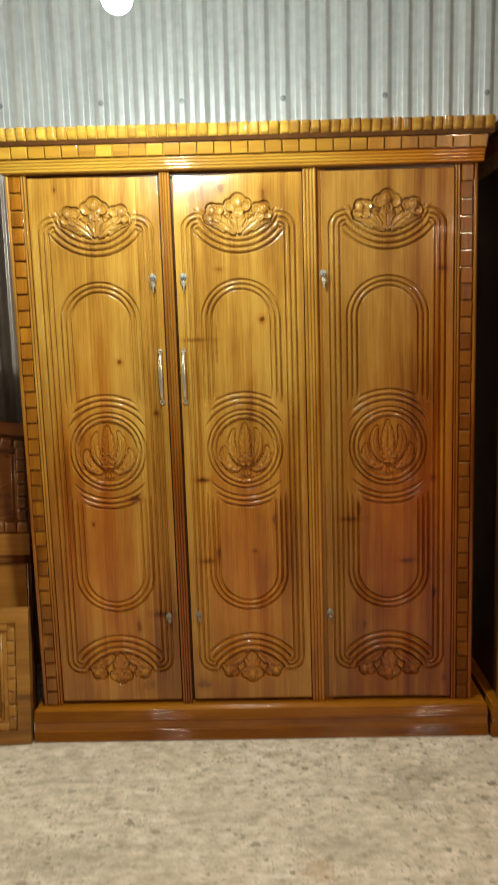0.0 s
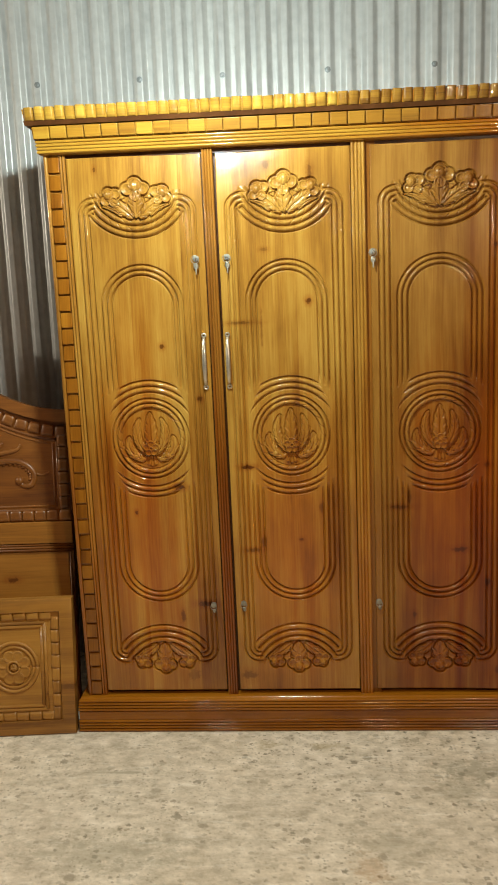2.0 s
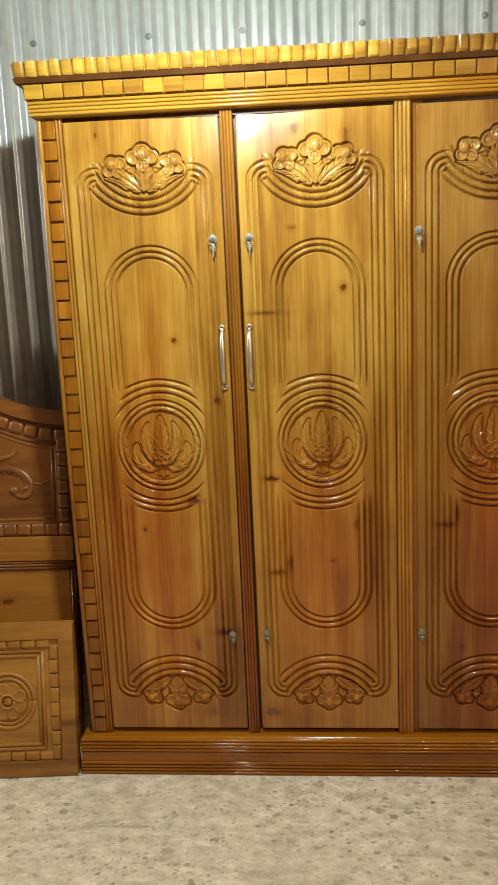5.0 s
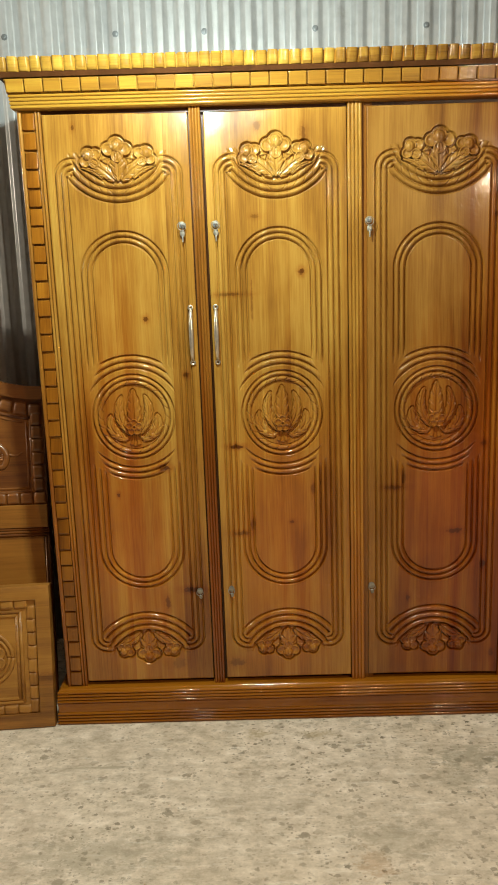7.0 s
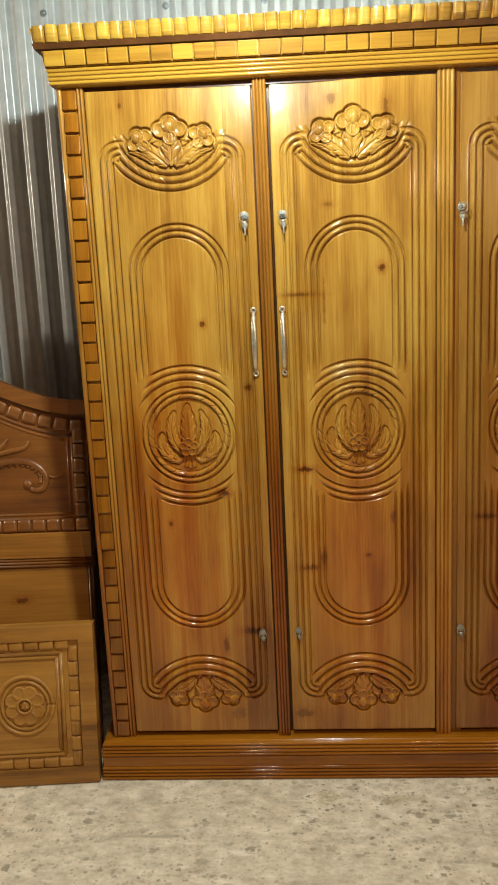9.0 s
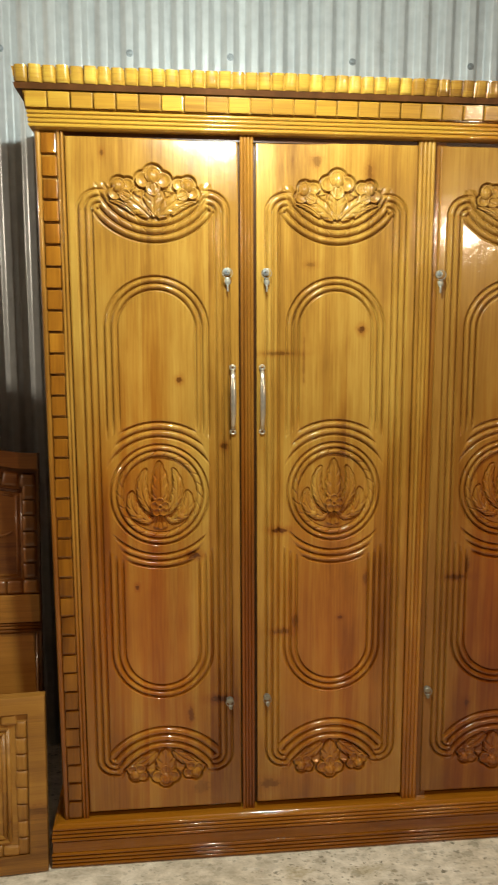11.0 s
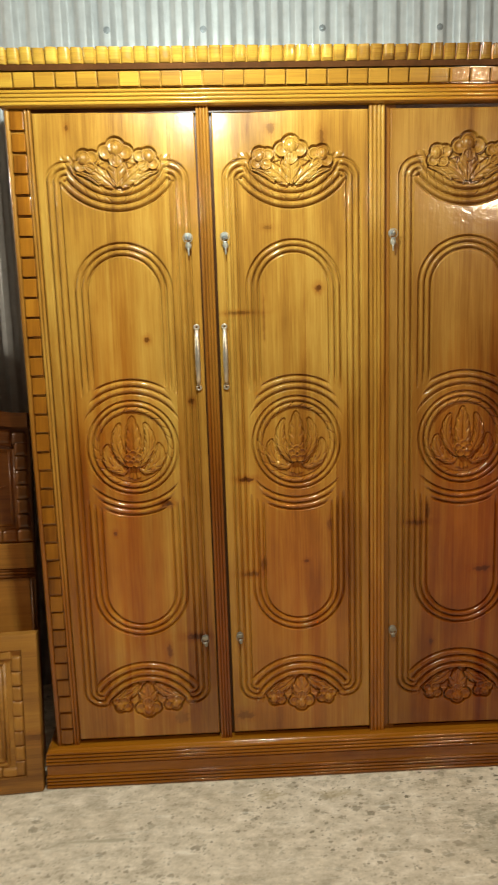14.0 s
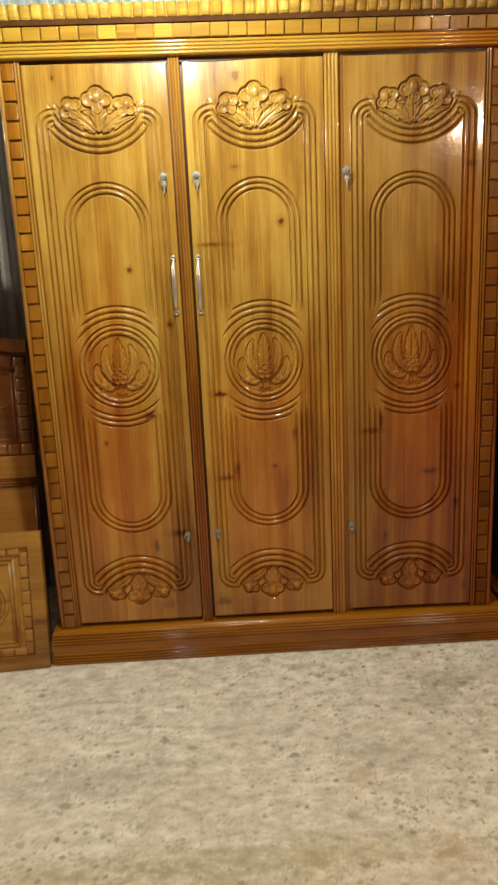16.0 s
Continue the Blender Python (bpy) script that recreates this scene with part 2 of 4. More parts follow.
    for kx, ky, rx, ry, tint, much, edge in ((-0.10, -0.985, 0.62, 0.075, tan, 0.45, ragged), (-0.12, -1.05, 0.30, 0.12, tan, 0.32, ragged), (-0.62, -1.00, 0.35, 0.07, tan, 0.40, ragged),
                                            (0.194, -0.715, 0.055, 0.075, rusty, 0.45, ragged), (0.373, -1.00, 0.07, 0.08, rusty, 0.4, ragged), (-0.78, -0.72, 0.22, 0.42, rose, 0.12, ragged),
                                            (0.268, -0.628, 0.14, 0.10, grey, 0.35, ragged), (-0.55, -0.66, 0.30, 0.10, grey, 0.45, ragged), (0.56, -0.27, 0.14, 0.07, grey, 0.6, ragged),
                                            (0.50, -0.37, 0.09, 0.09, grey, 0.5, ragged), (-0.57, -0.28, 0.17, 0.010, grey, 0.6, thin), (0.60, -0.965, 0.30, 0.008, grey, 0.6, thin), (0.62, -1.03, 0.14, 0.016, grey, 0.7, thin),
                                            (-0.10, -0.12, 0.05, 0.03, tan, 0.5, ragged), (0.10, -0.13, 0.07, 0.03, tan, 0.45, ragged)):
        spill_at = node(tree, "ShaderNodeMapping", Location=(-kx / rx, -ky / ry, 0), Scale=(1 / rx, 1 / ry, 0))
        link(coords.outputs["Object"], spill_at.inputs[0])
        far = node(tree, "ShaderNodeVectorMath")
        far.operation = "LENGTH"
        link(spill_at.outputs[0], far.inputs[0])
        spill = ramp(tree, [(0.35, (much, much, much)), (0.95, (0, 0, 0))])
        link(maths(tree, "ADD", far.outputs["Value"], edge), spill.inputs[0])
        colour = mixed(tree, "MIX", spill.outputs[0], colour, tint)
    link(colour, shader.inputs["Base Color"])
    shader.inputs["Roughness"].default_value = 0.72
    push = node(tree, "ShaderNodeBump", Strength=0.5, Distance=0.004)
    link(maths(tree, "SUBTRACT", value, maths(tree, "MULTIPLY", pock, 0.25)), push.inputs["Height"])
    link(push.outputs[0], shader.inputs["Normal"])
    return mat


def glow(name, colour, strength):
    """Clear bulb glass, filled with light."""
    mat = bpy.data.materials.new(name)
    tree, shader = links(mat)
    shine = node(tree, "ShaderNodeEmission", Color=(*colour, 1), Strength=strength)
    clear = node(tree, "ShaderNodeBsdfTransparent", Color=(1, 1, 1, 1))
    both = node(tree, "ShaderNodeAddShader")
    tree.links.new(shine.outputs[0], both.inputs[0])
    tree.links.new(clear.outputs[0], both.inputs[1])
    tree.nodes.remove(shader)
    tree.links.new(both.outputs[0], tree.nodes["Material Output"].inputs["Surface"])
    return mat


TONES = ((0.118, 0.037, 0.0045), (0.294, 0.139, 0.0200), (0.475, 0.284, 0.0550))
AMBER = wood("amber_varnished_wood", *TONES, reddened=((0.242, 0.25, 0.30, 1.10, 0.75),), peel=0.48)
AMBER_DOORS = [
    wood("amber_door_wood", *TONES, log=3.1, reddened=((-0.01, 0.62, 0.16, 0.46, 0.45), (-0.06, 0.66, 0.40, 0.60, 0.60), (-0.12, 1.00, 0.20, 0.60, 0.32), (-0.02, 1.20, 0.14, 0.45, 0.30), (0.0, 0.22, 0.50, 0.55, 0.40), (-0.02, 0.22, 0.20, 0.16, 0.15)), knots=((0.053, 1.357, 0.010, 0.012, 0.8), (0.090, 0.882, 0.022, 0.013, 0.9), (-0.063, 0.796, 0.007, 0.011, 0.8), (0.160, 0.463, 0.040, 0.013, 0.85),
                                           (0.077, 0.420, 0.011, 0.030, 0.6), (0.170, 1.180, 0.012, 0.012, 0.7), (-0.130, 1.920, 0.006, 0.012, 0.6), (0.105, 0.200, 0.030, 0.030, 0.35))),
    wood("amber_door_wood", *TONES, log=11.7, reddened=((-0.01, 0.62, 0.16, 0.46, 0.40), (0.0, 0.72, 0.42, 0.58, 0.60), (0.0, 0.22, 0.50, 0.55, 0.40), (-0.02, 0.22, 0.20, 0.16, 0.15)), knots=((0.066, 1.488, 0.012, 0.014, 0.85), (-0.150, 0.945, 0.030, 0.010, 0.9), (-0.102, 0.684, 0.012, 0.030, 0.55), (-0.140, 0.655, 0.036, 0.010, 0.6),
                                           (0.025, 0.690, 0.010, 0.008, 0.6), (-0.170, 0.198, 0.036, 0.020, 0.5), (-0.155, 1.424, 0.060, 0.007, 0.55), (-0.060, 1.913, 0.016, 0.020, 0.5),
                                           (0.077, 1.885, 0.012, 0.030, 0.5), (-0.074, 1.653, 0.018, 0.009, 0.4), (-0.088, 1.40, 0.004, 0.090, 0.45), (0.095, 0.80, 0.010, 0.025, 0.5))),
    # third door: the other doors' tones scaled darker and redder
    wood("russet_door_wood", *[(0.68 * r, 0.585 * g, 0.57 * b) for r, g, b in TONES], log=23.4, peel=0.20, coat=0.8, reddened=((0.03, 0.80, 0.17, 0.62, 0.75), (0.08, 0.62, 0.40, 0.75, 0.50), (0.0, 0.22, 0.50, 0.50, 0.35), (0.20, 0.85, 0.16, 1.60, 0.85), (0.0, 0.22, 0.20, 0.16, 0.35)), knots=((-0.128, 0.796, 0.046, 0.010, 0.65), (-0.098, 0.830, 0.009, 0.034, 0.6), (0.157, 0.528, 0.012, 0.020, 0.8), (0.066, 0.646, 0.030, 0.012, 0.7),
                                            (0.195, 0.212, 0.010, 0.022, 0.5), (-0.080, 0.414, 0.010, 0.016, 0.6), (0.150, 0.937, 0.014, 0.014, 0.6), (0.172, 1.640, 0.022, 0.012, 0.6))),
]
AMBER_STILE = wood("amber_stile_wood", *[(0.95 * r, 0.88 * g, 0.85 * b) for r, g, b in TONES], reddened=((-0.715, 0.40, 0.20, 0.95, 0.7),), ripple=0.4, peel=0.48)
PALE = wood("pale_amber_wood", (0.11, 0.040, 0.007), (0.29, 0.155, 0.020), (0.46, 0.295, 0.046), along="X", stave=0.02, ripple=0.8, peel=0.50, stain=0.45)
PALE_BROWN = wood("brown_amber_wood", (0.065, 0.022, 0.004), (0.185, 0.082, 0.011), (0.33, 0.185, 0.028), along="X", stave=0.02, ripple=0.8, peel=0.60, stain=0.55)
PLINTH = wood("reddish_plinth_wood", (0.115, 0.030, 0.002), (0.245, 0.080, 0.004), (0.35, 0.135, 0.009), along="X", stave=0.3, ripple=0.35, peel=0.42, sheen=0.05, coat=0.75)
# darker, redder set for the right stile, its blocks and the door stop
RUSSET = wood("russet_varnished_wood", (0.068, 0.019, 0.003), (0.165, 0.058, 0.007), (0.26, 0.105, 0.014), coat=0.6, coat_rough=0.10, ripple=0.4, peel=0.45, sheen=0.08, reddened=((0.75, 0.40, 0.30, 1.20, 1.0),))
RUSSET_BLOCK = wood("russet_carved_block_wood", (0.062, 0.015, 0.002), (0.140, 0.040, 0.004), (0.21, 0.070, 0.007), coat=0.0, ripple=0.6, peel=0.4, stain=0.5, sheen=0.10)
# the ellipse reddens the cornice towards its right end
AMBER_CROSS = wood("amber_varnished_rail", (0.125, 0.045, 0.0065), (0.285, 0.136, 0.0150), (0.44, 0.258, 0.032), along="X", stave=0.3, ripple=0.2, peel=0.10, stain=0.3, reddened=((0.85, 2.03, 0.75, 0.5, 1.0),))
TEAK = wood("teak_varnished_wood", (0.075, 0.022, 0.004), (0.190, 0.070, 0.009), (0.30, 0.128, 0.017), ripple=0.3, peel=0.40, reddened=((-0.227, 0.50, 0.06, 0.75, 0.9),))
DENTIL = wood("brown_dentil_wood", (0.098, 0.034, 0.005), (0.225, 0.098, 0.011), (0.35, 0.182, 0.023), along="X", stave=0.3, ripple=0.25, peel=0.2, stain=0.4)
BLOCK = wood("russet_block_wood", (0.080, 0.022, 0.002), (0.215, 0.073, 0.006), (0.36, 0.145, 0.013), ripple=0.6, peel=0.5, stain=0.9, sheen=0.05, coat=0.75)
BROWN = wood("brown_bed_wood", (0.084, 0.023, 0.0035), (0.182, 0.060, 0.0080), (0.27, 0.098, 0.014), along="X", coat=0.5, coat_rough=0.22, rough=0.5, stave=0.16, sheen=0.3)
TAN = wood("tan_bed_wood", (0.130, 0.045, 0.007), (0.270, 0.108, 0.016), (0.38, 0.165, 0.027), along="X", coat=0.3, coat_rough=0.3, rough=0.5, stave=0.16, sheen=0.2, knots=((-0.235, 0.515, 0.030, 0.012, 0.7),))
HONEY = wood("honey_bed_wood", (0.148, 0.056, 0.010), (0.325, 0.144, 0.023), (0.45, 0.222, 0.039), along="X", coat=0.3, coat_rough=0.25, rough=0.5, stave=0.16, sheen=0.3,
             knots=((-0.02, 0.17, 0.05, 0.02, 0.3),))
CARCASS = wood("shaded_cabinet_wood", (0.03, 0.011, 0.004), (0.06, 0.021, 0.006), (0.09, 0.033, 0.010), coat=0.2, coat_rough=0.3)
ZINC = zinc()
CEMENT = cement()
CHROME = plain("worn_chrome", (0.66, 0.59, 0.48), 0.28, 0.85, 90.0, 0.15, 0.08)
STEEL = plain("dull_catch_steel", (0.30, 0.28, 0.23), 0.42, 0.6, 90.0, 0.25, 0.1)
BOLT = plain("dull_bolt_steel", (0.24, 0.25, 0.25), 0.5, 0.7, 120.0, 0.2)
# for unseen surfaces, kept dark to hold down bounce and reflections
UNSEEN_DARK = plain("dark_sheet", (0.11, 0.105, 0.095), 0.7, 0.1, 6.0, 0.3)
WHITE = plain("white_plastic", (0.75, 0.75, 0.72), 0.4, 0.0, 60.0, 0.05)
CORD = plain("black_cord", (0.03, 0.03, 0.03), 0.6)


# ---- tools ----
def part(name, bm, material, parent=None, label="", smooth=False):
    """Links a bmesh as one mesh object, under a thing or under a part."""
    mesh = bpy.data.meshes.new(name)
    bmesh.ops.recalc_face_normals(bm, faces=bm.faces)
    for f in bm.faces:
        f.smooth = bool(smooth)
    if smooth == "edges":
        for e in bm.edges:
            e.smooth = len(e.link_faces) == 2 and e.calc_face_angle() < 0.75
    bm.to_mesh(mesh)
    bm.free()
    mesh.materials.append(material)
    ob = new(name, mesh)
    if parent:
        ob.parent = parent
    if label:
        ob["label"] = label
    return ob


def share(ob, m, parent):
    """Another object on the same mesh."""
    other = new(ob.name.split(".")[0], ob.data)
    other.parent, other.matrix_basis = parent, m
    if "label" in ob:
        other["label"] = ob["label"]
    return other


def block(bm, x0, x1, y0, y1, z0, z1, bevel=0.0):
    made = bmesh.ops.create_cube(bm, size=1.0, matrix=Matrix.Translation(((x0 + x1) / 2, (y0 + y1) / 2, (z0 + z1) / 2)) @ Matrix.Diagonal((x1 - x0, y1 - y0, z1 - z0, 1)))
    if bevel:
        edges = {e for v in made["verts"] for e in v.link_edges}
        bmesh.ops.bevel(bm, geom=list(edges), offset=bevel, segments=2, profile=0.6, affect="EDGES")


def box(x0, x1, y0, y1, z0, z1, bevel=0.002):
    bm = bmesh.new()
    block(bm, x0, x1, y0, y1, z0, z1, bevel)
    return bm


def grid_faces(bm, rows, close=False):
    """Skins rows of vertices, each row as long as the next."""
    for a, b in zip(rows, rows[1:]):
        n = len(a)
        for k in range(n if close else n - 1):
            bm.faces.new((a[k], a[(k + 1) % n], b[(k + 1) % n], b[k]))


def blob(bm, centre, size, turn=0.0, rings=6, around=10):
    """The front half of an ellipsoid that swells out of a board towards -y, turned in the board's plane."""
    rows = []
    ca, sa = math.cos(turn), math.sin(turn)
    for i in range(rings):
        a = (i / (rings - 0.35)) * math.pi / 2
        row = []
        for k in range(around):
            b = 2 * math.pi * k / around
            u, v = size[0] * math.cos(a) * math.cos(b), size[2] * math.cos(a) * math.sin(b)
            row.append(bm.verts.new((centre[0] + u * ca - v * sa, centre[1] - size[1] * math.sin(a), centre[2] + u * sa + v * ca)))
        rows.append(row)
    grid_faces(bm, rows, True)
    bm.faces.new(rows[-1])
    bm.faces.new(rows[0][::-1])


def spine(base, tip, width, bend, lobes, steps, curl, full, late):
    """The middle line of a leaf with its half width and its way out to the side, from base to tip."""
    base, tip = Vector(base), Vector(tip)
    along = tip - base
    side = Vector((-along.y, along.x))
    for i in range(steps + 1):
        u = i / steps
        mid = base + along * u + side * (bend * 4 * u * (1 - u) + curl * u ** 4)
        ahead = (along + side * (bend * 4 * (1 - 2 * u) + curl * 4 * u ** 3)).normalized()
        w = width * math.sin(math.pi * (0.06 + 0.94 * u) ** late) ** full * (0.93 + 0.07 * math.cos(2 * math.pi * (lobes * u + 0.35))) + 0.0005 if u < 1 else 0.0005
        yield u, mid, Vector((-ahead.y, ahead.x)), w


def leaf(bm, base, tip, width, height, bend=0.0, y=0.0, lobes=4, steps=36, half=8, curl=0.0, full=0.62, late=0.85):
    """A carved leaf on a board: a smooth pointed outline, a sunken midrib and slanting knife cuts from the edges."""
    rows = []
    for u, mid, out, w in spine(base, tip, width, bend, lobes, steps, curl, full, late):
        row = []
        for k in range(-half, half + 1):
            v = k / half
            p = mid + out * (w * v)
            arch = (1 - abs(v) ** 6) ** 0.5 if abs(v) < 1 else 0.0
            rib = 0.50 * math.exp(-(v / 0.11) ** 2) * min(1.0, 3 * (1 - u))
            cut = max(0.0, math.cos(2 * math.pi * (lobes * u - 1.0 * abs(v)))) ** 12 * min(1.0, max(0.0, abs(v) - 0.22) * 2.2) * 0.85
            h = height * max(0.06, arch * (0.85 + 0.15 * math.sin(math.pi * u)) - rib - cut) if abs(k) < half else -0.004
            row.append(bm.verts.new((p.x, y - h, p.y)))
        rows.append(row)
    grid_faces(bm, rows)


def cup(bm, centre, radius, height, dish=0.4, turn=0.0, around=18):
    """A round petal: a rim that stands up from the ground and a hollow in the middle."""
    rows = []
    for rho, h in ((1.0, 0.0), (0.98, 0.70), (0.92, 0.96), (0.82, 1.0), (0.66, 1.0 - 0.75 * dish), (0.34, 1.0 - dish)):
        rows.append([bm.verts.new((centre[0] + radius * rho * math.cos(2 * math.pi * k / around + turn), centre[1] - height * h, centre[2] + radius * rho * math.sin(2 * math.pi * k / around + turn))) for k in range(around)])
    grid_faces(bm, rows, True)
    bm.faces.new(rows[-1])


def tube(bm, points, radius, sides=8, flat=1.0, y=0.0):
    """A tapering rounded bead along a line in a board's plane (x, z), half sunk in it. radius: a number or a function of 0..1."""
    rows = []
    n = len(points)
    for i, p in enumerate(points):
        a, b = Vector(points[max(0, i - 1)]), Vector(points[min(n - 1, i + 1)])
        d = (b - a).normalized()
        out = Vector((-d.y, d.x))
        r = radius(i / (n - 1)) if callable(radius) else radius
        row = []
        for k in range(sides):
            t = 2 * math.pi * k / sides
            q = Vector(p) + out * (r * math.cos(t))
            row.append(bm.verts.new((q.x, y - r * flat * math.sin(t), q.y)))
        rows.append(row)
    grid_faces(bm, rows, True)
    bm.faces.new(rows[0][::-1])
    bm.faces.new(rows[-1])


def mould(bm, xl, xr, yf, yb, profile):
    """A moulding that runs round the front and both sides; profile: (how far out, height) from below to above."""
    rows = [[bm.verts.new(p) for p in ((xl - d, yb, z), (xl - d, yf - d, z), (xr + d, yf - d, z), (xr + d, yb, z))] for d, z in profile]
    grid_faces(bm, rows, True)
    bm.faces.new(rows[0][::-1])
    bm.faces.new(rows[-1])


def reeds(z0, z1, d0, d1, count, swell, steps=8):
    """A run of half-round reeds as part of a moulding's profile."""
    out = []
    for i in range(count):
        for k in range(steps + 1):
            u = k / steps
            f = (i + u) / count
            out.append((d0 + (d1 - d0) * f + swell * (math.sin(math.pi * u) ** 0.7 - 0.35), z0 + (z1 - z0) * f))
    return out


def upright(bm, x0, x1, y, back, z0, z1, profile):
    """An upright strip whose face follows a profile of (share of the width, how far out)."""
    rows = []
    for z in (z0, z1):
        rows.append([bm.verts.new((x0 + (x1 - x0) * u, y - d, z)) for u, d in profile] + [bm.verts.new((x1, back, z)), bm.verts.new((x0, back, z))])
    grid_faces(bm, rows, True)
    bm.faces.new(rows[0][::-1])
    bm.faces.new(rows[1])


def flutes(count, swell, a=0.0, b=1.0, steps=10):
    return [(a + (b - a) * (i + k / steps) / count, swell * math.sin(math.pi * k / steps) ** 0.7) for i in range(count) for k in range(steps + 1)]


# ---- the carved door face ----
def beads(s, edges, groove=0.0088, swell=0.0024):
    """Height of a run of half-round beads between grooves at the given distances, for an array of distances s; and where it holds."""
    h = np.full_like(s, -9.0)
    for a, b in zip(edges, edges[1:]):
        c = (s - (a + b) / 2) / ((b - a) / 2)
        inside = np.abs(c) <= 1
        h = np.where(inside, -groove + (groove + swell) * np.sqrt(np.maximum(0, 1 - np.abs(1.15 * c) ** 2.2)), h)
    lo, hi = edges[0], edges[-1]
    d = np.maximum(lo - s, s - hi)
    near = (d > 0) & (d < 0.006)
    h = np.where(near, -groove * np.clip(1 - (d - 0.0014) / 0.0032, 0, 1) ** 1.5, h)
    return h, h > -8


ROSES = {  # bud and petals: (x, z, radius) in the rose's own size
    "left": ((-0.20, 0.12, 0.50), (-0.16, 0.26, 0.55), (0.50, 0.24, 0.50), (-0.46, -0.44, 0.50), (0.30, -0.52, 0.50)),
    "middle": ((0.0, 0.20, 0.50), (0.0, 0.34, 0.58), (-0.62, -0.02, 0.52), (0.62, -0.02, 0.52), (0.0, -0.56, 0.50)),
    "right": ((0.20, 0.14, 0.50), (0.16, 0.26, 0.55), (-0.50, 0.20, 0.50), (-0.24, -0.54, 0.50), (0.50, -0.40, 0.50)),
}
POSIES = [("left", -0.079, 1.837, 0.033, 1), ("middle", 0.0, 1.858, 0.039, 1), ("right", 0.080, 1.840, 0.033, 1),
          ("left", -0.078, 0.249, 0.029, -1), ("middle", 0.0, 0.236, 0.034, -1), ("right", 0.078, 0.249, 0.029, -1)]


LEAVES = [  # base, tip, half width, bend, curl, height, depth of its ground, cuts, fullness, where it is widest
    # under the crest: a pointed leaf between two sprays
    ((0, 1.7675), (0, 1.852), 0.0270, 0.0, 0.0, 0.0100, 0.0100, 3, 0.80, 1.30), ((-0.010, 1.7680), (-0.088, 1.826), 0.0200, -0.04, 0.0, 0.0096, 0.0100, 4, 0.60, 0.95), ((0.010, 1.7680), (0.088, 1.826), 0.0200, 0.04, 0.0, 0.0096, 0.0100, 4, 0.60, 0.95),
    ((-0.046, 1.7740), (-0.108, 1.806), 0.0080, -0.10, 0.0, 0.0085, 0.0100, 3, 0.60, 0.85), ((0.046, 1.7740), (0.108, 1.806), 0.0080, 0.10, 0.0, 0.0085, 0.0100, 3, 0.60, 0.85),
    # over the foot's roses
    ((0, 0.246), (0, 0.3185), 0.0300, 0.0, 0.0, 0.0100, 0.0100, 3, 0.70, 0.85), ((-0.024, 0.3130), (-0.086, 0.270), 0.0180, 0.06, 0.0, 0.0096, 0.0100, 3, 0.60, 0.85), ((0.024, 0.3130), (0.086, 0.270), 0.0180, -0.06, 0.0, 0.0096, 0.0100, 3, 0.60, 0.85),
    ((-0.064, 0.3000), (-0.112, 0.262), 0.0085, 0.08, 0.0, 0.0085, 0.0100, 2, 0.60, 0.85), ((0.064, 0.3000), (0.112, 0.262), 0.0085, -0.08, 0.0, 0.0085, 0.0100, 2, 0.60, 0.85),
    # the medallion's plume: two tall leaves, two that curl low at the sides, one in front
    ((-0.014, 0.996), (-0.035, 1.120), 0.0150, 0.17, 0.0, 0.0094, 0.0080, 6, 0.55, 0.95), ((0.014, 0.996), (0.035, 1.120), 0.0150, -0.17, 0.0, 0.0094, 0.0080, 6, 0.55, 0.95),
    ((-0.030, 0.978), (-0.082, 1.052), 0.0180, 0.16, -0.14, 0.0088, 0.0080, 4, 0.55, 0.95), ((0.030, 0.978), (0.082, 1.052), 0.0180, -0.16, 0.14, 0.0088, 0.0080, 4, 0.55, 0.95),
    ((0, 1.000), (0, 1.140), 0.0225, 0.0, 0.0, 0.0098, 0.0074, 5, 0.70, 0.90),
]


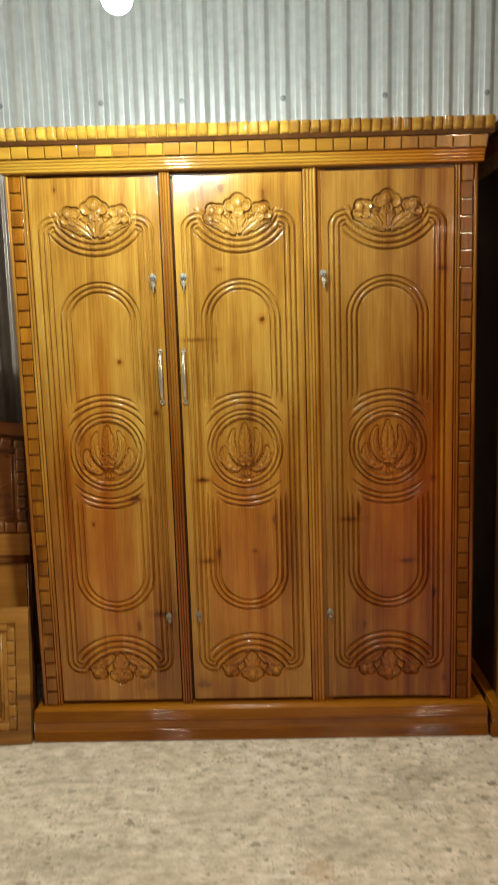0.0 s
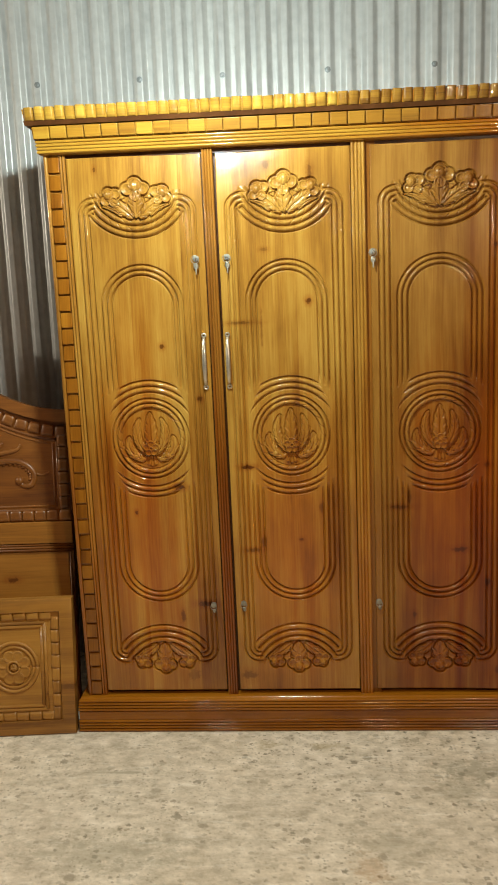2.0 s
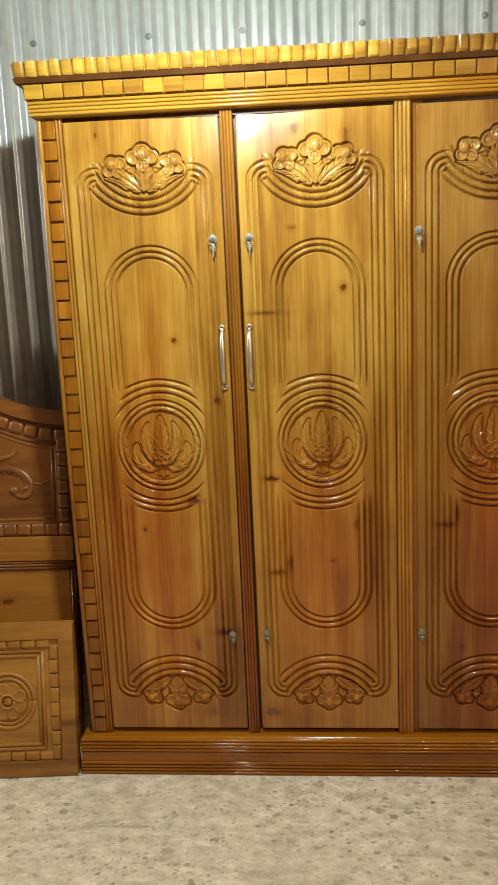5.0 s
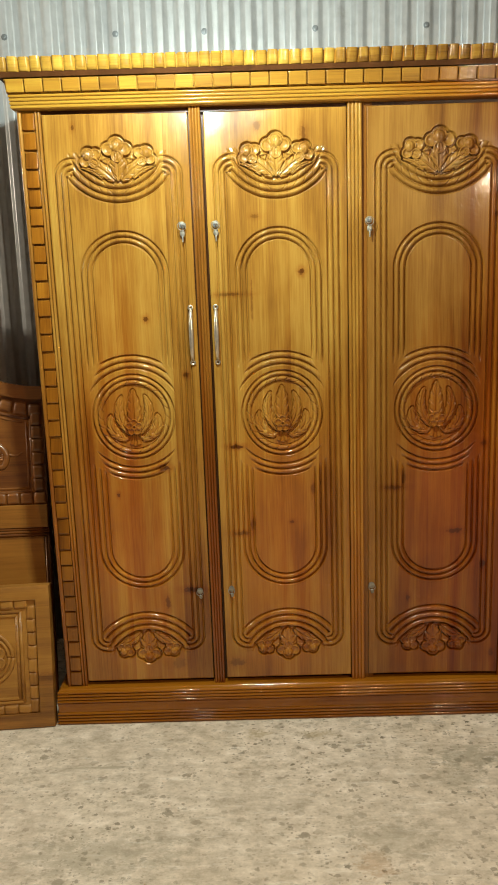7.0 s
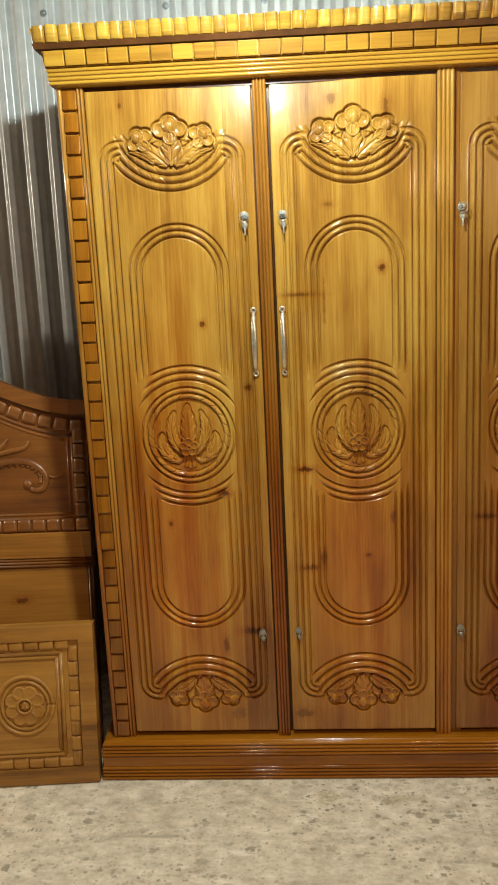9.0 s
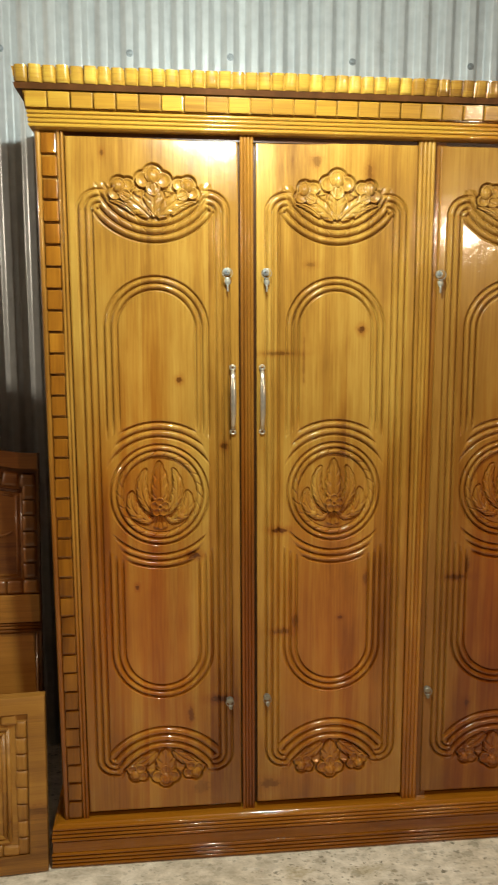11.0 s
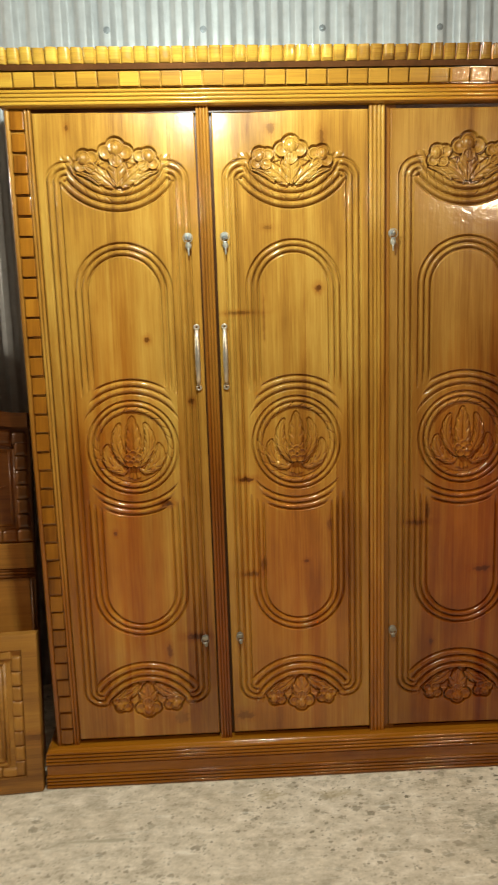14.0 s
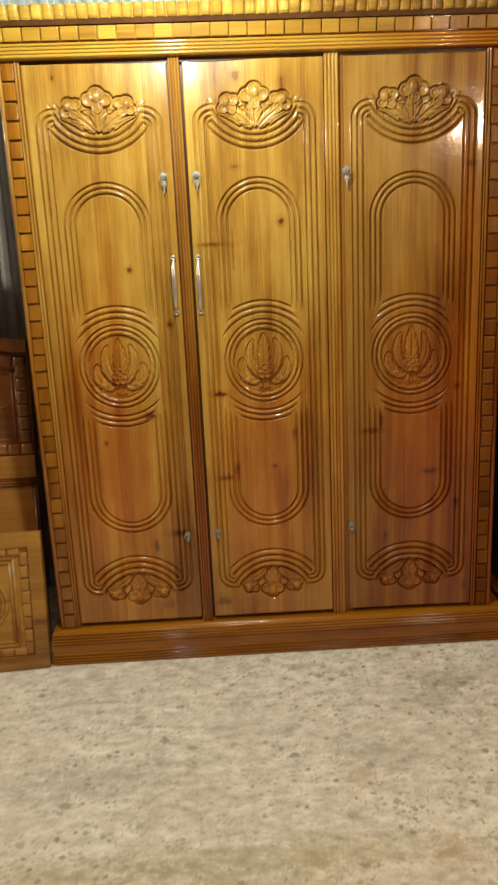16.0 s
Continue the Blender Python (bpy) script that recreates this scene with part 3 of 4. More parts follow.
def carve(x, z):
    """Relief of one door: swag and crest at the top, arch, medallion, long loop, and the arched foot. x from the door's middle, z from the floor."""
    h = np.zeros_like(x)
    ax = np.abs(x)

    def lay(mask, value, keep=1.0):
        nonlocal h
        got, holds = value
        m = mask & holds
        h = np.where(m, h + (got - h) * keep, h)

    def fade(v, width):
        return np.clip(v / width, 0, 1) ** 0.7

    r = np.hypot(x, z - 1.053)
    side = [0.152, 0.169, 0.186]
    lay((z > 0.297) & (z < 1.785), beads(ax, side, 0.0080, 0.0022))
    arch_s = np.where(z > 1.489, np.hypot(x, z - 1.489), ax)
    lay((z > 1.02) & (r > 0.196), beads(arch_s, [0.099, 0.115, 0.131], 0.0085), fade(r - 0.196, 0.03))
    loop_s = np.where(z < 0.611, np.hypot(x, z - 0.611), ax)
    lay((z < 1.02) & (r > 0.204), beads(loop_s, [0.101, 0.118, 0.135], 0.0085), fade(r - 0.204, 0.03))
    fan = ax < 0.095 + (0.196 - r) * 0.9
    tips = fade(0.095 + (0.196 - r) * 0.9 - ax, 0.02)
    lay((z > 1.09) & fan, beads(r, [0.154, 0.173, 0.192]), tips)
    lay((z < 1.00) & fan, beads(r, [0.167, 0.185, 0.203]), tips)
    e = np.hypot(x / 0.127, (z - 1.050) / 0.135) * 0.127
    ring, holds = beads(e, [0.097, 0.113, 0.127])
    turn = np.arctan2(z - 1.050, x)
    rope = np.where((e > 0.097) & (e < 0.113), -0.0042 * np.maximum(0, np.cos(22 * turn + (e - 0.105) * 260)) ** 12, 0.0)
    h = np.where(holds, ring + rope, h)
    h = np.where(e < 0.0962, -0.0055 + 0.0006 * np.sin(90 * x) * np.cos(80 * z), h)
    # swag and its shoulders
    s = np.hypot(x, z - 1.892)
    lay((z < 1.85) & (ax < 0.150), beads(s, [0.128, 0.148, 0.168, 0.187], 0.0090, 0.0036), fade(0.150 - ax, 0.022) * fade(1.85 - z, 0.03))
    tick = np.maximum(0, np.cos(30 * np.arctan2(x, 1.892 - z) + np.sign(x) * (s - 0.15) * 230)) ** 14
    h = np.where((s > 0.130) & (s < 0.166) & (z < 1.83) & (ax < 0.128) & (ax > 0.012), h - 0.0034 * tick, h)
    sh = np.hypot(ax - 0.135, z - 1.782)
    ang = np.arctan2(z - 1.782, ax - 0.135)
    lay((ang > 0.0) & (ang < 2.0), beads(sh, [0.004, 0.018, 0.034, 0.051], 0.0085, 0.0034), fade(2.0 - ang, 0.7))
    # the arched foot and its scrolls
    f = np.hypot(x, z - 0.190)
    lay((z > 0.238) & (ax < 0.155), beads(f, [0.131, 0.152, 0.174, 0.196], 0.0085, 0.0034), fade(0.155 - ax, 0.022) * fade(z - 0.238, 0.03))
    sc = np.hypot(ax - 0.135, z - 0.300)
    ang = np.arctan2(z - 0.300, ax - 0.135)
    lay((ang < 0.0) & (ang > -2.0), beads(sc, [0.004, 0.018, 0.034, 0.051], 0.0085, 0.0034), fade(2.0 + ang, 0.7))
    # sunk grounds round the flowers and leaves
    inner = (s < 0.126) & (z < 1.815 + 0.02 * np.cos(x * 20))
    h = np.where(inner, np.minimum(h, -0.0060 * np.clip((0.126 - s) / 0.003, 0, 1)), h)
    under = (f < 0.129) & (z > 0.258)
    h = np.where(under, np.minimum(h, -0.0060 * np.clip((0.129 - f) / 0.003, 0, 1)), h)
    for base, tip, w, bend, curl, height, y, cuts, full, late in LEAVES:
        near = np.full_like(x, 9.0)
        box_x, box_z = sorted((base[0], tip[0])), sorted((base[1], tip[1]))
        rows, cols = np.where((x > box_x[0] - 0.06) & (x < box_x[1] + 0.06) & (z > box_z[0] - 0.03) & (z < box_z[1] + 0.03))
        if len(rows):
            px, pz = x[rows, cols], z[rows, cols]
            best = np.full_like(px, 9.0)
            for _, mid, _, reach in spine(base, tip, w, bend, cuts, 40, curl, full, late):
                best = np.minimum(best, np.hypot(px - mid.x, pz - mid.y) - reach)
            near[rows, cols] = best
        inside = (z > 1.9) | (z < 1.60) & (z > 0.5) & (e > 0.0955)
        h = np.where((near < 0.0042) & ~inside, np.minimum(h, -(0.0098 if 0.9 < tip[1] < 1.2 else 0.0125) * np.clip((0.0042 - near) / 0.0024, 0, 1)), h)
    for kind, cx, cz, size, up in POSIES:
        for px, pz, pr in ROSES[kind]:
            d = np.hypot(x - cx - px * size, z - cz - pz * size * up) - pr * size
            h = np.where(d < 0.0060, np.minimum(h, -0.0112 * np.clip((0.0055 - d) / 0.0026, 0, 1)), h)
    return h


def bow(x, z, lean):
    """How far a door's head has bowed back, most at its left shoulder, or at its right one for a negative lean."""
    share = np.clip((0.10 - math.copysign(1, lean) * x) / 0.22, 0, 1)
    return abs(lean) * share * share * (3 - 2 * share) * np.clip((z - 1.806) / 0.151, 0, 1) ** 1.2


def hollow(x):
    """How far the third door's closing side has warped out."""
    return 0.075 * np.maximum(0, x + 0.14) ** 2


def door_face(width, z0, z1, step, thick=0.022, lean=0.0, warped=False):
    """The carved face as a fine sheet of quads with returned edges."""
    nx, nz = int(width / step) + 1, int((z1 - z0) / step) + 1
    xs, zs = np.linspace(-width / 2, width / 2, nx), np.linspace(z0, z1, nz)
    gx, gz = np.meshgrid(xs, zs)
    gy = -carve(gx, gz)
    worked = np.clip(np.abs(gy) / 0.002, 0, 1)
    edge = np.minimum(np.minimum(gx + width / 2, width / 2 - gx), np.minimum(gz - z0, z1 - gz))
    gy = gy + 0.002 * np.clip(1 - edge / 0.003, 0, 1) ** 2
    gy = gy + bow(gx, gz, lean) - (hollow(gx) if warped else 0.0)
    verts = np.stack([gx, gy, gz], -1).reshape(-1, 3)
    idx = np.arange(nx * nz).reshape(nz, nx)
    quads = np.stack([idx[:-1, :-1], idx[:-1, 1:], idx[1:, 1:], idx[1:, :-1]], -1).reshape(-1, 4)
    rim = np.concatenate([idx[0, :], idx[1:, -1], idx[-1, -2::-1], idx[-2:0:-1, 0]])
    back = verts[rim].copy()
    back[:, 1] = thick
    n = len(verts)
    far = n + np.arange(len(rim))
    skirt = np.stack([np.roll(rim, -1), rim, far, np.roll(far, -1)], -1)
    mesh = bpy.data.meshes.new("panel")
    mesh.from_pydata(np.concatenate([verts, back]).tolist(), [], quads.tolist() + skirt.tolist() + [far[::-1].tolist()])
    mesh.polygons.foreach_set("use_smooth", [True] * len(quads) + [False] * (len(skirt) + 1))
    mesh.attributes.new("worked", "FLOAT", "POINT").data.foreach_set("value", np.concatenate([worked.ravel(), np.zeros(len(rim))]))
    mesh.materials.append(None)
    mesh.update()
    return mesh


def rose(kind, cx, cz, size, up):
    """A carved rose: four cupped petals behind a round furrowed bud, level with the door's face."""
    bm = bmesh.new()
    bud, *petals = ROSES[kind]
    for n, (px, pz, pr) in enumerate(petals):
        cup(bm, (cx + px * size, 0.0100, cz + pz * size * up), 0.97 * pr * size, 0.0092 + 0.0009 * n, 0.50, 0.3 * n, 22)
    bx, bz, br = cx + bud[0] * size, cz + bud[1] * size * up, bud[2] * size
    rings, around = 9, 20
    rows = []
    for i in range(rings):
        a = (i / (rings - 0.4)) * math.pi / 2
        row = []
        for k in range(around):
            b = 2 * math.pi * k / around
            u, v = math.cos(a) * math.cos(b), math.cos(a) * math.sin(b)
            furrow = 0.0024 * max(0.0, math.cos(9.0 * (u + 0.35 * v * v))) ** 6 * math.sin(a)
            row.append(bm.verts.new((bx + br * u, 0.0100 - 0.0170 * math.sin(a) + furrow, bz + 1.08 * br * v)))
        rows.append(row)
    grid_faces(bm, rows, True)
    bm.faces.new(rows[-1])
    return bm


def build_door_parts(door, wood_here):
    """Carvings on a door, in the door's own metres."""
    for kind, cx, cz, size, up in POSIES:
        part("carved_rose", rose(kind, cx, cz, size, up), wood_here, door, smooth=True)
    for base, tip, w, bend, curl, height, y, cuts, full, late in LEAVES:
        bm = bmesh.new()
        leaf(bm, base, tip, w, height, bend, y, cuts, 44, 9, curl, full, late)
        part("carved_leaf", bm, wood_here, door, smooth=True)
    # buds in the crook of the low leaves
    for side in (-1, 1):
        bm = bmesh.new()
        blob(bm, (side * 0.054, 0.0105, 0.990), (0.0130, 0.0135, 0.0125), 0, 7, 16)
        part("carved_bud", bm, wood_here, door, smooth=True)
    # fronds that flare out below the flower
    for k in range(-2, 3):
        bm = bmesh.new()
        reach, flare = 0.050 - 0.0042 * k * k, 0.0072 * k + (0.0045 * k if abs(k) == 2 else 0)
        tube(bm, [(k * 0.0052 + flare * t ** 2.2, 1.006 - reach * t) for t in np.linspace(0, 1, 14)], lambda t: 0.0030 + 0.0044 * t ** 1.5, 10, 1.0, 0.0080)
        part("carved_frond", bm, wood_here, door, smooth=True)
    for side in (-1, 1):
        bm = bmesh.new()
        tube(bm, [(side * (0.018 + 0.032 * t), 0.986 - 0.032 * t + 0.030 * t * t) for t in np.linspace(0, 1, 12)], lambda t: 0.0030 + 0.0050 * math.sin(math.pi * min(1.0, t * 0.8 + 0.1)), 10, 1.0, 0.0070)
        part("carved_frond", bm, wood_here, door, smooth=True)
    # the flower with its bored eye
    bm = bmesh.new()
    for k in range(5):
        a = 2 * math.pi * (k + 0.25) / 5
        cup(bm, (0.0150 * math.cos(a), 0.0010, 1.018 + 0.0150 * math.sin(a)), 0.0120, 0.0098, 0.42, a, 16)
    ring_of(bm, (0, 1.018), -0.0066, 0.0060, 0.0028, 18, 8)
    disc(bm, 0, 1.018, 0.0000, -0.0042, 0.0060, 16)
    part("carved_flower", bm, wood_here, door, smooth="edges")
    for ob in door.children:
        if ob.name.startswith("carved"):
            ob.data.attributes.new("worked", "FLOAT", "POINT").data.foreach_set("value", np.ones(len(ob.data.vertices)))


def ring_of(bm, centre, axis_y, radius, thick, around=20, sides=8, squash=1.0):
    rows = []
    for k in range(around):
        a = 2 * math.pi * k / around
        row = []
        for j in range(sides):
            b = 2 * math.pi * j / sides
            rr = radius + thick * math.cos(b)
            row.append(bm.verts.new((centre[0] + rr * math.cos(a), axis_y + thick * math.sin(b), centre[1] + squash * rr * math.sin(a))))
        rows.append(row)
    grid_faces(bm, rows + rows[:1], True)


def disc(bm, x, z, y0, y1, radius, around=20, bevel=0.15):
    rows = []
    for y, r in ((y0, radius), (y1 + 0.3 * (y0 - y1) * bevel, radius), (y1, radius * (1 - bevel))):
        rows.append([bm.verts.new((x + r * math.cos(2 * math.pi * k / around), y, z + r * math.sin(2 * math.pi * k / around))) for k in range(around)])
    grid_faces(bm, rows, True)
    bm.faces.new(rows[0][::-1])
    bm.faces.new(rows[-1])


def build_lock(door, x, z):
    bm = bmesh.new()
    disc(bm, x, z, 0.0, -0.005, 0.0095)
    lock = part("lock", bm, STEEL, door, "round chrome cupboard lock")
    bm = bmesh.new()
    disc(bm, x, z, -0.004, -0.007, 0.0062)
    part("barrel", bm, BOLT, lock)
    bm = bmesh.new()
    block(bm, x - 0.0012, x + 0.0012, -0.026, -0.008, z - 0.004, z + 0.004, 0.0006)
    ring_of(bm, (x, z - 0.003), -0.018, 0.0125, 0.0010)
    blob(bm, (x + 0.001, -0.012, z - 0.024), (0.0080, 0.0030, 0.0110), 0.1, 5, 14)
    block(bm, x - 0.001, x + 0.0035, -0.0145, -0.0115, z - 0.050, z - 0.030, 0.001)
    part("key", bm, STEEL, lock, "small steel key on a ring", smooth=True)


def build_catch(door, x, z):
    bm = bmesh.new()
    disc(bm, x, z, 0.0, -0.008, 0.0095)
    catch = part("catch", bm, STEEL, door, "small dull metal catch")
    bm = bmesh.new()
    ring_of(bm, (x, z - 0.004), -0.012, 0.0105, 0.0011)
    blob(bm, (x + 0.002, -0.006, z - 0.020), (0.0055, 0.0030, 0.0085), 0.15, 5, 12)
    part("key", bm, STEEL, catch, smooth=True)


def build_handle(door, x, z0, z1):
    bm = bmesh.new()
    rows = []
    for i in range(17):
        u = i / 16
        z = z0 + (z1 - z0) * u
        out = 0.004 + 0.020 * math.sin(math.pi * u) ** 0.45
        w = 0.0050 + 0.0022 * math.sin(math.pi * u)
        rows.append([bm.verts.new((x + w * math.cos(2 * math.pi * k / 10), -out - 0.0042 * math.sin(2 * math.pi * k / 10), z)) for k in range(10)])
    grid_faces(bm, rows, True)
    bm.faces.new(rows[0][::-1])
    bm.faces.new(rows[-1])
    for z, s in ((z0, -1), (z1, 1)):
        ring_of(bm, (x, z + s * 0.008), -0.003, 0.0058, 0.0030, 16, 8)
    part("handle", bm, CHROME, door, "slim chrome bow handle", smooth=True)


# ---- wardrobe ----
TOP, FOOT, SKEW = 1.968, 0.126, -0.0071


def build_wardrobe(step=0.0015):
    thing = new("wardrobe")
    # carcass
    bm = bmesh.new()
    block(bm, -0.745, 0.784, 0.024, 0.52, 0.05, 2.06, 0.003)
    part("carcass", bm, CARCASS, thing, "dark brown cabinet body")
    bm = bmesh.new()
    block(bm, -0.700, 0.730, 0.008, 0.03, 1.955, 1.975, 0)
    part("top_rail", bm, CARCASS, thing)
    # plinth
    bm = bmesh.new()
    profile = [(0.020, 0.0)] + reeds(0.002, 0.046, 0.022, 0.022, 4, 0.0055) + [(0.0215, 0.047), (0.0215, 0.077)] + reeds(0.078, 0.121, 0.021, 0.017, 4, 0.0055) + [(0.010, FOOT)]
    mould(bm, -0.757, 0.816, -0.012, 0.53, profile)
    part("plinth", bm, PLINTH, thing, "reeded wooden plinth on the cement floor", smooth="edges")
    # cornice
    bm = bmesh.new()
    profile = [(0.0, TOP)] + reeds(TOP + 0.002, 2.010, 0.009, 0.013, 4, 0.0042) + [(0.017, 2.012), (0.022, 2.052), (0.032, 2.056), (0.033, 2.062), (0.035, 2.063), (0.041, 2.098), (0.034, 2.100)]
    mould(bm, -0.747, 0.788, -0.014, 0.53, profile)
    cornice = part("cornice", bm, AMBER_CROSS, thing, "carved cornice with two rows of teeth", smooth="edges")
    # dark strip: the shade under the upper teeth, put into colour
    bm = bmesh.new()
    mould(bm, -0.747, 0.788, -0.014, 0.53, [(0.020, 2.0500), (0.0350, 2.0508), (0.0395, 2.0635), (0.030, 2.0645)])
    part("cornice_strip", bm, CARCASS, cornice, "dark strip standing in for shade under the upper teeth")
    bm = bmesh.new()
    rows = []
    for z, d in ((0.0, 0.002), (0.0012, 0.0070), (0.012, 0.0072), (0.026, 0.0088), (0.0385, 0.0092)):
        rows.append([bm.verts.new((0.0152 * u, 0.006 - (d + 0.006) * v, z)) for u, v in ((-1, 0), (-0.99, 0.34), (-0.95, 0.56), (-0.86, 0.76), (-0.70, 0.91), (-0.40, 0.99), (0, 1.02), (0.40, 0.99), (0.70, 0.91), (0.86, 0.76), (0.95, 0.56), (0.99, 0.34), (1, 0))])
    grid_faces(bm, rows)
    bm.faces.new([bm.verts.new(v.co) for v in rows[-1]])
    first = part("tooth", bm, PALE, cornice, smooth=True)
    first.rotation_mode = "XYZ"
    xs = np.linspace(-0.747 - 0.021, 0.788 + 0.021, 50)
    rng = random.Random(4)
    for k, x in enumerate(xs):
        m = Matrix.Translation((x, -0.014 - 0.035 + rng.uniform(-0.0012, 0.0012), 2.0645)) @ pose(0, 0, 0, 8 + rng.uniform(-6, 5), 0, rng.uniform(-11, 11)) @ Matrix.Diagonal((1, 1, rng.uniform(0.97, 1.03), 1))
        if k == 0:
            first.matrix_basis = m
        else:
            piece = share(first, m, cornice)
            # teeth right of the middle take a darker brown set of tones
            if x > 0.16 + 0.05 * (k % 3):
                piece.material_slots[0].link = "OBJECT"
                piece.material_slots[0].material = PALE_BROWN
    bm = bmesh.new()
    block(bm, -0.0256, 0.0256, -0.0075, 0.004, 0.0, 0.0360, 0.0030)
    first = part("dentil", bm, AMBER_CROSS, cornice)
    xs = np.linspace(-0.747 + 0.010, 0.788 - 0.010, 29)
    for k, x in enumerate(xs):
        # dentils step to darker browns towards the right
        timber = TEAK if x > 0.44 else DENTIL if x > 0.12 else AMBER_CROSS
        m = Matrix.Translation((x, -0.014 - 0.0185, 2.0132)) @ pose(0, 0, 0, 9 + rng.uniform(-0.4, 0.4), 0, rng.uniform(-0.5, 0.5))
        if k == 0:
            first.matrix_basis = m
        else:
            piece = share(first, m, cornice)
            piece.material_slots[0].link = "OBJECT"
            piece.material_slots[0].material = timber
    # stiles with their columns of carved blocks
    first = None
    for x0, x1, flip in ((-0.749, -0.680, 1), (0.713, 0.788, -1)):
        bm = bmesh.new()
        edge = flutes(1, 0.005, 0.0, 0.20)
        inner = flutes(2, 0.005, 0.74, 1.0)
        prof = edge + [(0.21, -0.004), (0.73, -0.004)] + inner
        if flip < 0:
            prof = [(1 - u, d) for u, d in reversed(prof)]
        upright(bm, x0, x1, 0.0, 0.026, FOOT, TOP, prof)
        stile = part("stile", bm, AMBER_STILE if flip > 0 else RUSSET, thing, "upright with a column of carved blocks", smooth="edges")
        mid = x0 + (x1 - x0) * (0.47 if flip > 0 else 0.53)
        n = 34
        pitch = (TOP - FOOT - 0.004) / n
        if first is None:
            bm = bmesh.new()
            block(bm, -0.0182, 0.0182, -0.0075, 0.004, 0.0, 0.0490, 0.0030)
            first = part("block", bm, BLOCK, stile)
            owner = stile
        for k in range(n):
            m = Matrix.Translation((mid + rng.uniform(-0.0012, 0.0012), 0.001, FOOT + 0.004 + k * pitch)) @ pose(0, 0, 0, rng.uniform(-6, -3) if flip > 0 else rng.uniform(-2, 3), rng.uniform(-1, 1), rng.uniform(-2.5, 2.5)) @ Matrix.Diagonal((rng.uniform(0.97, 1.03), 1, rng.uniform(0.96, 1.01), 1))
            if stile is owner and k == 0:
                first.matrix_basis = m
            else:
                piece = share(first, m, stile)
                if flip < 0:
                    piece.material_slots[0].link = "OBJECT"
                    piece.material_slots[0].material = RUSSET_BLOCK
    # fluted mullions
    for x0, x1, timber in ((-0.2455, -0.2110, TEAK), (0.2205, 0.2640, AMBER)):
        bm = bmesh.new()
        upright(bm, x0, x1, -0.002, 0.026, FOOT, TOP, flutes(4, 0.0040))
        part("mullion", bm, timber, thing, "fluted upright between the doors", smooth="edges")
    part("door_stop", box(0.2642, 0.295, 0.006, 0.026, FOOT, TOP, 0.001), RUSSET, thing, "flat strip beside a door")
    # doors
    face = None
    for k, (x0, x1, lean) in enumerate(((-0.6780, -0.2495, -0.0090), (-0.2035, 0.2185, 0.0118), (0.2790, 0.7110, 0.0))):
        width = x1 - x0
        lean = lean if step < 0.003 else 0.0
        if lean or face is None:
            face = door_face(0.4225, FOOT + 0.015, 1.957, step, lean=lean)
        door = new("door", None)
        door.parent = thing
        door.location = ((x0 + x1) / 2, 0.0, 0.0)
        door.scale = (width / 0.4225, 1, 1)
        ob = new("panel", face if lean or step > 0.003 else door_face(0.4225, FOOT + 0.015, 1.957, step, warped=True))
        ob.parent = door
        ob.material_slots[0].link = "OBJECT"
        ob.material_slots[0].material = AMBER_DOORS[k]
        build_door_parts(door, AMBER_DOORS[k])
        if step < 0.003:
            for ob in door.children:
                if ob.name.startswith("carved"):
                    for v in ob.data.vertices:
                        v.co.y += float(bow(v.co.x, v.co.z, lean)) if lean else -float(hollow(v.co.x))
        if k == 0:
            build_lock(door, 0.181, 1.633)
            build_catch(door, 0.180, 0.460)
            build_handle(door, 0.194, 1.226, 1.380)
        elif k == 1:
            build_lock(door, -0.187, 1.633)
            build_catch(door, -0.184, 0.464)
            build_handle(door, -0.197, 1.226, 1.380)
        else:
            build_lock(door, -0.207, 1.633)
            build_catch(door, -0.202, 0.464)
        tagged(door, "tall carved door, closed")
    # the whole case stands a little out of square
    done = set()
    for ob in thing.children_recursive:
        if ob.type != "MESH":
            continue
        if ob.name.split(".")[0] in ("tooth", "dentil", "block"):
            ob.location.x += SKEW * (ob.location.z - 1.0)
        elif ob.data.name not in done:
            done.add(ob.data.name)
            for v in ob.data.vertices:
                v.co.x += SKEW * (v.co.z - 1.0)
    return tagged(thing, "glossy amber wooden wardrobe with three carved closed doors", "wardrobe", "wardrobes in a row")


wardrobe = build_wardrobe()
second = build_wardrobe(0.006)
second.location = (1.630, -0.015, 0)


# ---- the shed ----
RIDGE, PITCH = 0.620, 0.08


def corrugated(length, height, pitch, depth, gauge=0.0012):
    """A sheet with rounded corrugations that run up it, ridge towards -y at 0."""
    bm = bmesh.new()
    half = ((0.0, 0.0), (0.100, 0.0), (0.135, 0.025), (0.165, 0.09), (0.200, 0.22), (0.310, 0.78), (0.345, 0.91), (0.375, 0.975), (0.410, 1.0))
    fold = half + tuple((1 - u, d) for u, d in half[:0:-1])
    line = [(-length / 2 + pitch * (k + u), depth * d) for k in range(int(length / pitch)) for u, d in fold]
    front, back = [], []
    for z in (0.0, height):
        front.append([bm.verts.new((x, y, z)) for x, y in line])
        back.append([bm.verts.new((x, y + gauge, z)) for x, y in line])
    grid_faces(bm, front)
    grid_faces(bm, back[::-1])
    for a, b in ((front[0], back[0]), (back[1], front[1])):
        grid_faces(bm, [a, b])
    return bm


